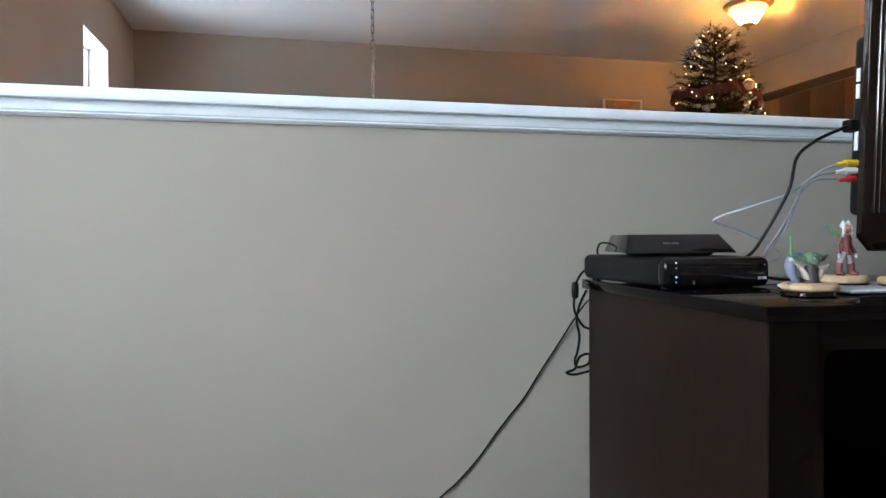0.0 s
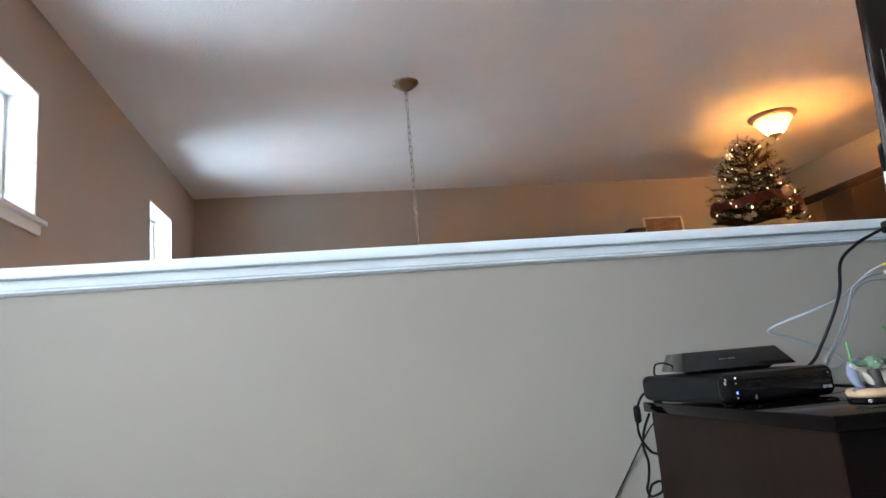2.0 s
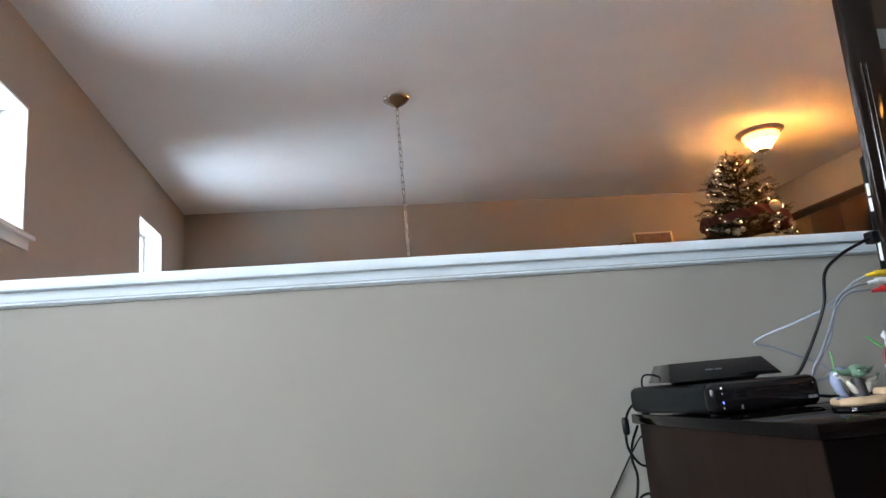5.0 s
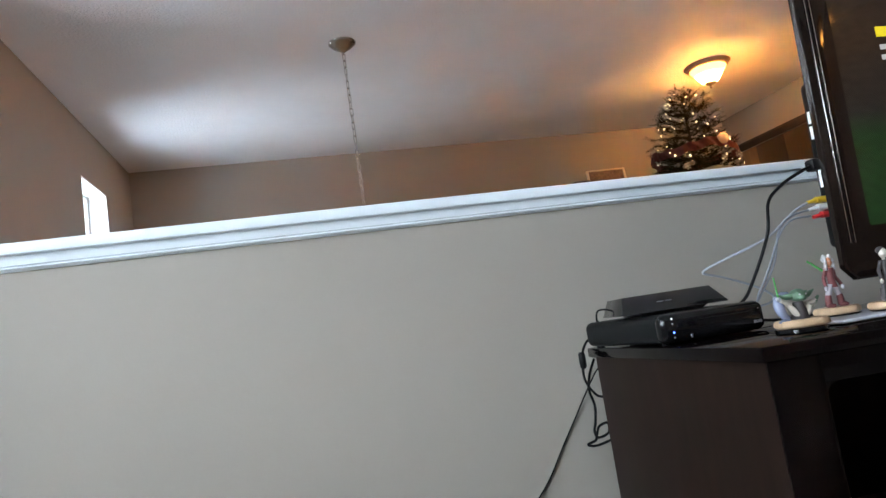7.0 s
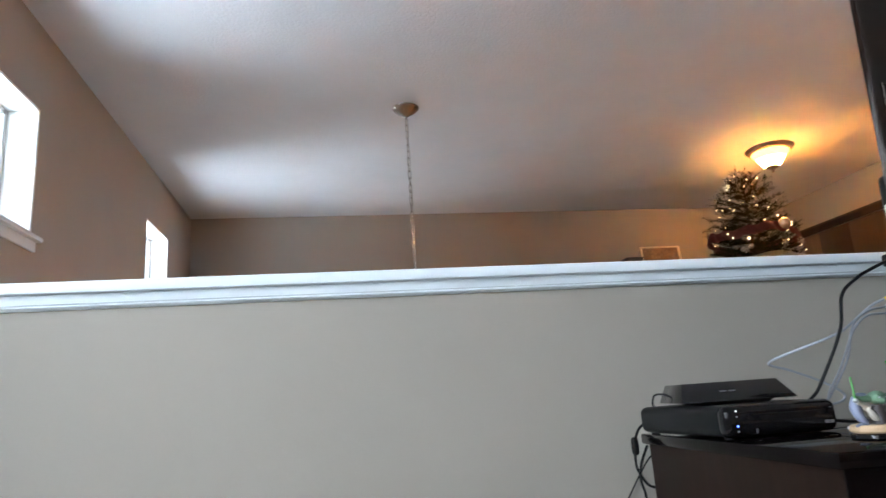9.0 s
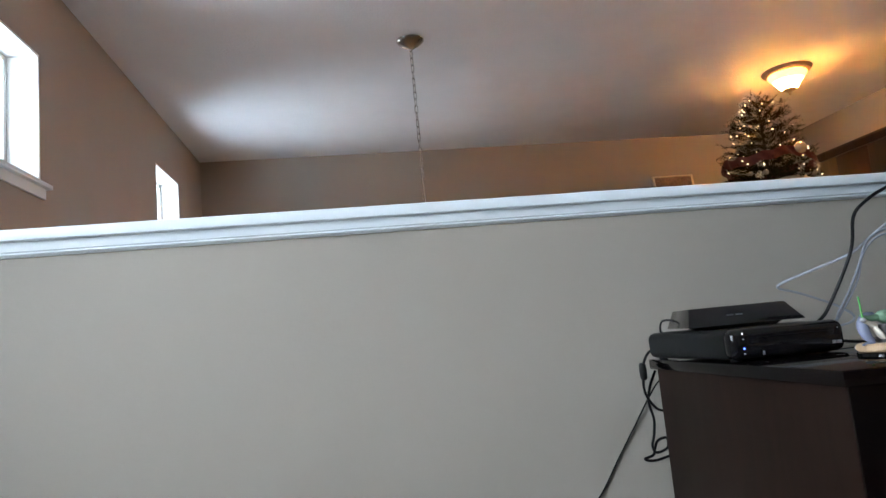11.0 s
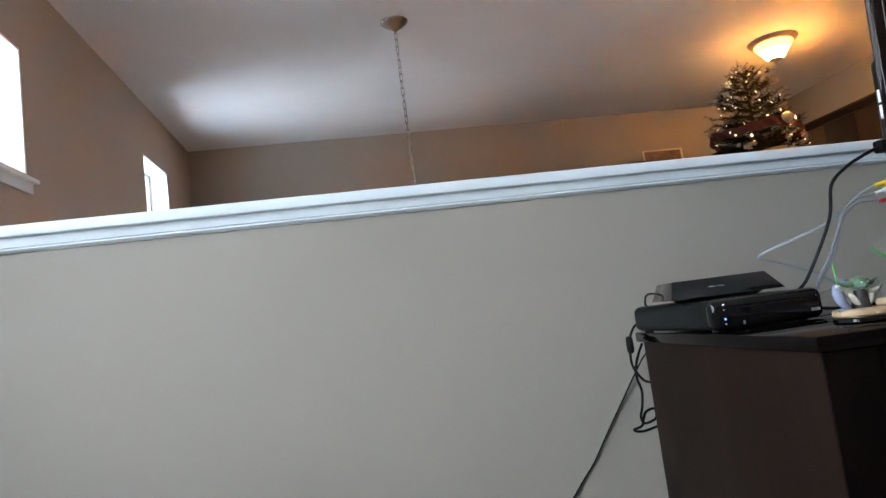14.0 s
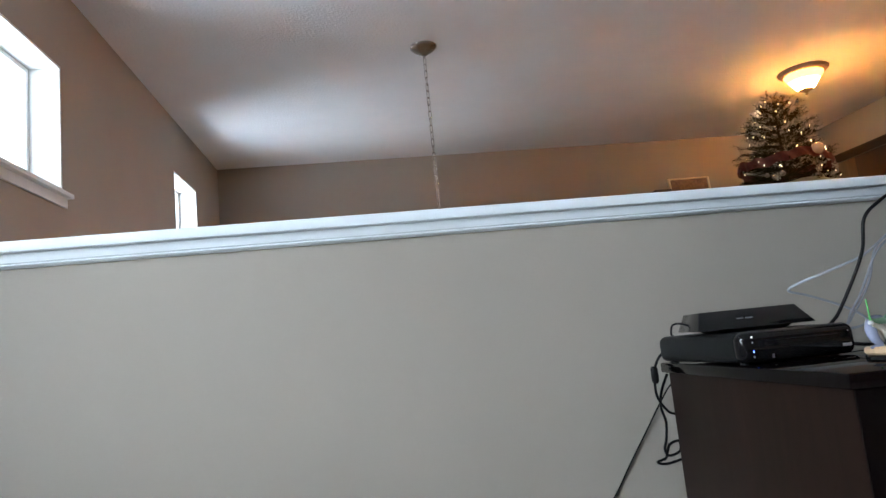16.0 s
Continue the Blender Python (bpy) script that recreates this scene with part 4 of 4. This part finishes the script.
def needles():
    """Every branch carries twigs, and every twig many thin needles, all as narrow blades."""
    rng = random.Random(11)
    verts, faces = [], []

    def blade(p, d, length, w):
        s = d.cross(Vector((rng.uniform(-1, 1), rng.uniform(-1, 1), rng.uniform(-1, 1))))
        if s.length < 1e-3:
            return
        s = s.normalized() * w
        i = len(verts)
        verts.extend([p - s, p + s, p + d * length])
        faces.append((i, i + 1, i + 2))

    def twig(p, d, length):
        n = int(length / 0.0032)
        for k in range(n):
            q = p + d * length * k / n
            r = Vector((rng.gauss(0, 1), rng.gauss(0, 1), rng.gauss(0, 1))).normalized()
            blade(q, (d * 0.7 + r * 0.8).normalized(), rng.uniform(0.020, 0.034), 0.0013)
    levels = 21
    for li in range(levels):
        h = 0.015 + 0.735 * li / (levels - 1)
        R = radius_at(h)
        n = max(4, int(15 * R / 0.45) + 4)
        ph = rng.uniform(0, 6.28)
        for k in range(n):
            a = ph + 2 * math.pi * k / n + rng.uniform(-0.2, 0.2)
            L = R * rng.choice((rng.uniform(0.55, 0.95), rng.uniform(0.9, 1.2)))
            rise = rng.uniform(0.05, 0.42) + 0.5 * (h / 0.75) ** 2
            d = Vector((math.cos(a), math.sin(a), rise)).normalized()
            p0 = Vector((0, 0, h - 0.10 * R))
            s0 = 0.25 * L
            twig(p0 + d * s0, d, L - s0)
            for j in range(3 + int(L / 0.09)):
                f = rng.uniform(0.35, 0.95)
                side = Vector((-math.sin(a), math.cos(a), rng.uniform(-0.2, 0.5))) * rng.choice((-1, 1))
                twig(p0 + d * L * f, (d * 0.8 + side * 0.8).normalized(), rng.uniform(0.05, 0.10) * (0.6 + 0.6 * R / 0.45))
    for k in range(9):
        a = k * 0.7
        twig(Vector((0, 0, 0.66)), Vector((0.25 * math.cos(a), 0.25 * math.sin(a), 1)).normalized(), rng.uniform(0.08, 0.14))
    me = bpy.data.meshes.new("crown")
    me.from_pydata([tuple(v + TC) for v in verts], [], faces)
    me.materials.append(M_NEEDLE)
    return me


crown_ob = new("crown", needles())
crown_ob.parent = tree
crown_ob.matrix_parent_inverse = Matrix.Translation(-TC)
crown_ob["label"] = "dense green artificial needles"
part("trunk", tube(bmesh.new(), [TC + Vector((0, 0, 0)), TC + Vector((0, 0, 0.35)), TC + Vector((0, 0, 0.74))], lambda t: 0.022 * (1 - 0.8 * t), 10), M_TRUNK, tree)
part("foot", lathe([(0.0, 0.0), (0.16, 0.0), (0.16, 0.012), (0.03, 0.03), (0.0, 0.03)], TC, 24), M_TRUNK, tree)

M_BULB = mat("warm_bulb", (0.9, 0.8, 0.6), 0.3, emit=(1.0, 0.80, 0.46), power=12.0)
brng = random.Random(23)
bulb_bm = bmesh.new()
ball(bulb_bm, (0, 0, 0), (0.0033, 0.0033, 0.0050), 10)
bulb0 = link_mesh("bulb", bulb_bm, M_BULB)
bulb_mesh = bulb0.data
bpy.data.objects.remove(bulb0)
for i in range(58):
    h = 0.08 + 0.70 * ((i * 0.618) % 1.0)
    a = brng.uniform(0, 6.283)
    R = radius_at(h) * brng.uniform(0.90, 1.12)
    o = new("bulb", bulb_mesh)
    o.parent = tree
    o.location = (R * math.cos(a), R * math.sin(a), h)


def garland():
    """A wavy translucent red ribbon wound once round the crown."""
    bm = bmesh.new()
    rows = []
    n = 150
    for i in range(n + 1):
        t = i / n
        a = -math.pi * 1.25 + t * 2 * math.pi * 1.06
        h = 0.215 + 0.022 * math.sin(a * 3) - 0.030 * math.cos(a - 0.4)
        row = []
        for j in range(5):
            w = (j / 4 - 0.5) * 0.078
            R = radius_at(h + w) * 1.02 + 0.010 * math.sin(i * 0.9 + j) + 0.008
            row.append(bm.verts.new(TC + Vector((R * math.cos(a), R * math.sin(a), h + w + 0.008 * math.sin(i * 0.55)))))
        rows.append(row)
    for r0, r1 in zip(rows, rows[1:]):
        for j in range(4):
            bm.faces.new((r0[j], r1[j], r1[j + 1], r0[j + 1]))
    bmesh.ops.solidify(bm, geom=list(bm.faces), thickness=0.0015)
    return bm


part("garland", garland(), mat("red_mesh_ribbon", (0.10, 0.022, 0.016), 0.7, scale=50, var=0.35, bump=0.4, bscale=150), tree, "red mesh ribbon garland")
M_SILVER = mat("champagne_ornament", (0.62, 0.50, 0.38), 0.25, 0.7, scale=20, var=0.1)


def on_crown(a, h, f=1.0):
    R = radius_at(h) * f
    return TC + Vector((R * math.cos(radians(a)), R * math.sin(radians(a)), h))


p = on_crown(-80, 0.265, 1.05)
part("ornament", ball(bmesh.new(), p, 0.052, 28), M_SILVER, tree, "large champagne ball ornament")
for a, h, r in ((-128, 0.10, 0.022), (-146, 0.11, 0.018), (-138, 0.085, 0.020)):
    part("ornament", ball(bmesh.new(), on_crown(a, h, 1.03), r, 20), M_SILVER, tree, "small champagne ball ornament")


def snowflake(c, r, tilt):
    bm = bmesh.new()
    for k in range(6):
        t = radians(60 * k + tilt)
        d = Vector((math.cos(t), 0, math.sin(t)))
        limb(bm, Vector(c), Vector(c) + d * r, 0.003, 0.002, 0, 6)
        for s in (-1, 1):
            q = radians(60 * k + tilt + s * 55)
            limb(bm, Vector(c) + d * r * 0.55, Vector(c) + d * r * 0.55 + Vector((math.cos(q), 0, math.sin(q))) * r * 0.35, 0.0022, 0.0014, 0, 6)
    return bm


M_FLAKE = mat("pale_glitter", (0.36, 0.31, 0.24), 0.5, scale=90, var=0.2)
for a, h, r, t in ((-88, 0.10, 0.034, 8), (-134, 0.08, 0.034, 20), (-58, 0.125, 0.036, 30)):
    part("snowflake", snowflake(on_crown(a, h, 1.08), r, t), M_FLAKE, tree, "pale snowflake ornament")


def skirt():
    """A pale cloth bunched round the tree's foot."""
    bm = bmesh.new()
    n, rings = 72, []
    for R, h in ((0.20, 0.10), (0.28, 0.125), (0.36, 0.105), (0.40, 0.05), (0.425, 0.006)):
        rings.append([bm.verts.new(TC + Vector(((R + 0.016 * math.sin(7 * t)) * math.cos(t), (0.80 * R + 0.012 * math.sin(9 * t)) * math.sin(t), max(0.004, 0.5 * h * (0.62 + 0.42 * math.cos(t + 0.9) + 0.18 * math.sin(5 * t + R * 9)))))) for t in [2 * math.pi * i / n for i in range(n)]])
    for a, b in zip(rings, rings[1:]):
        for i in range(n):
            bm.faces.new((a[i], a[(i + 1) % n], b[(i + 1) % n], b[i]))
    bmesh.ops.solidify(bm, geom=list(bm.faces), thickness=0.003)
    bmesh.ops.recalc_face_normals(bm, faces=bm.faces)
    return bm


cloth = thing("tree_skirt", TC, "pale cloth bunched round the tree's foot", "tree skirt")
part("cloth", skirt(), mat("pale_cloth", (0.26, 0.22, 0.15), 0.85, scale=40, var=0.2, bump=0.4, bscale=200), cloth)
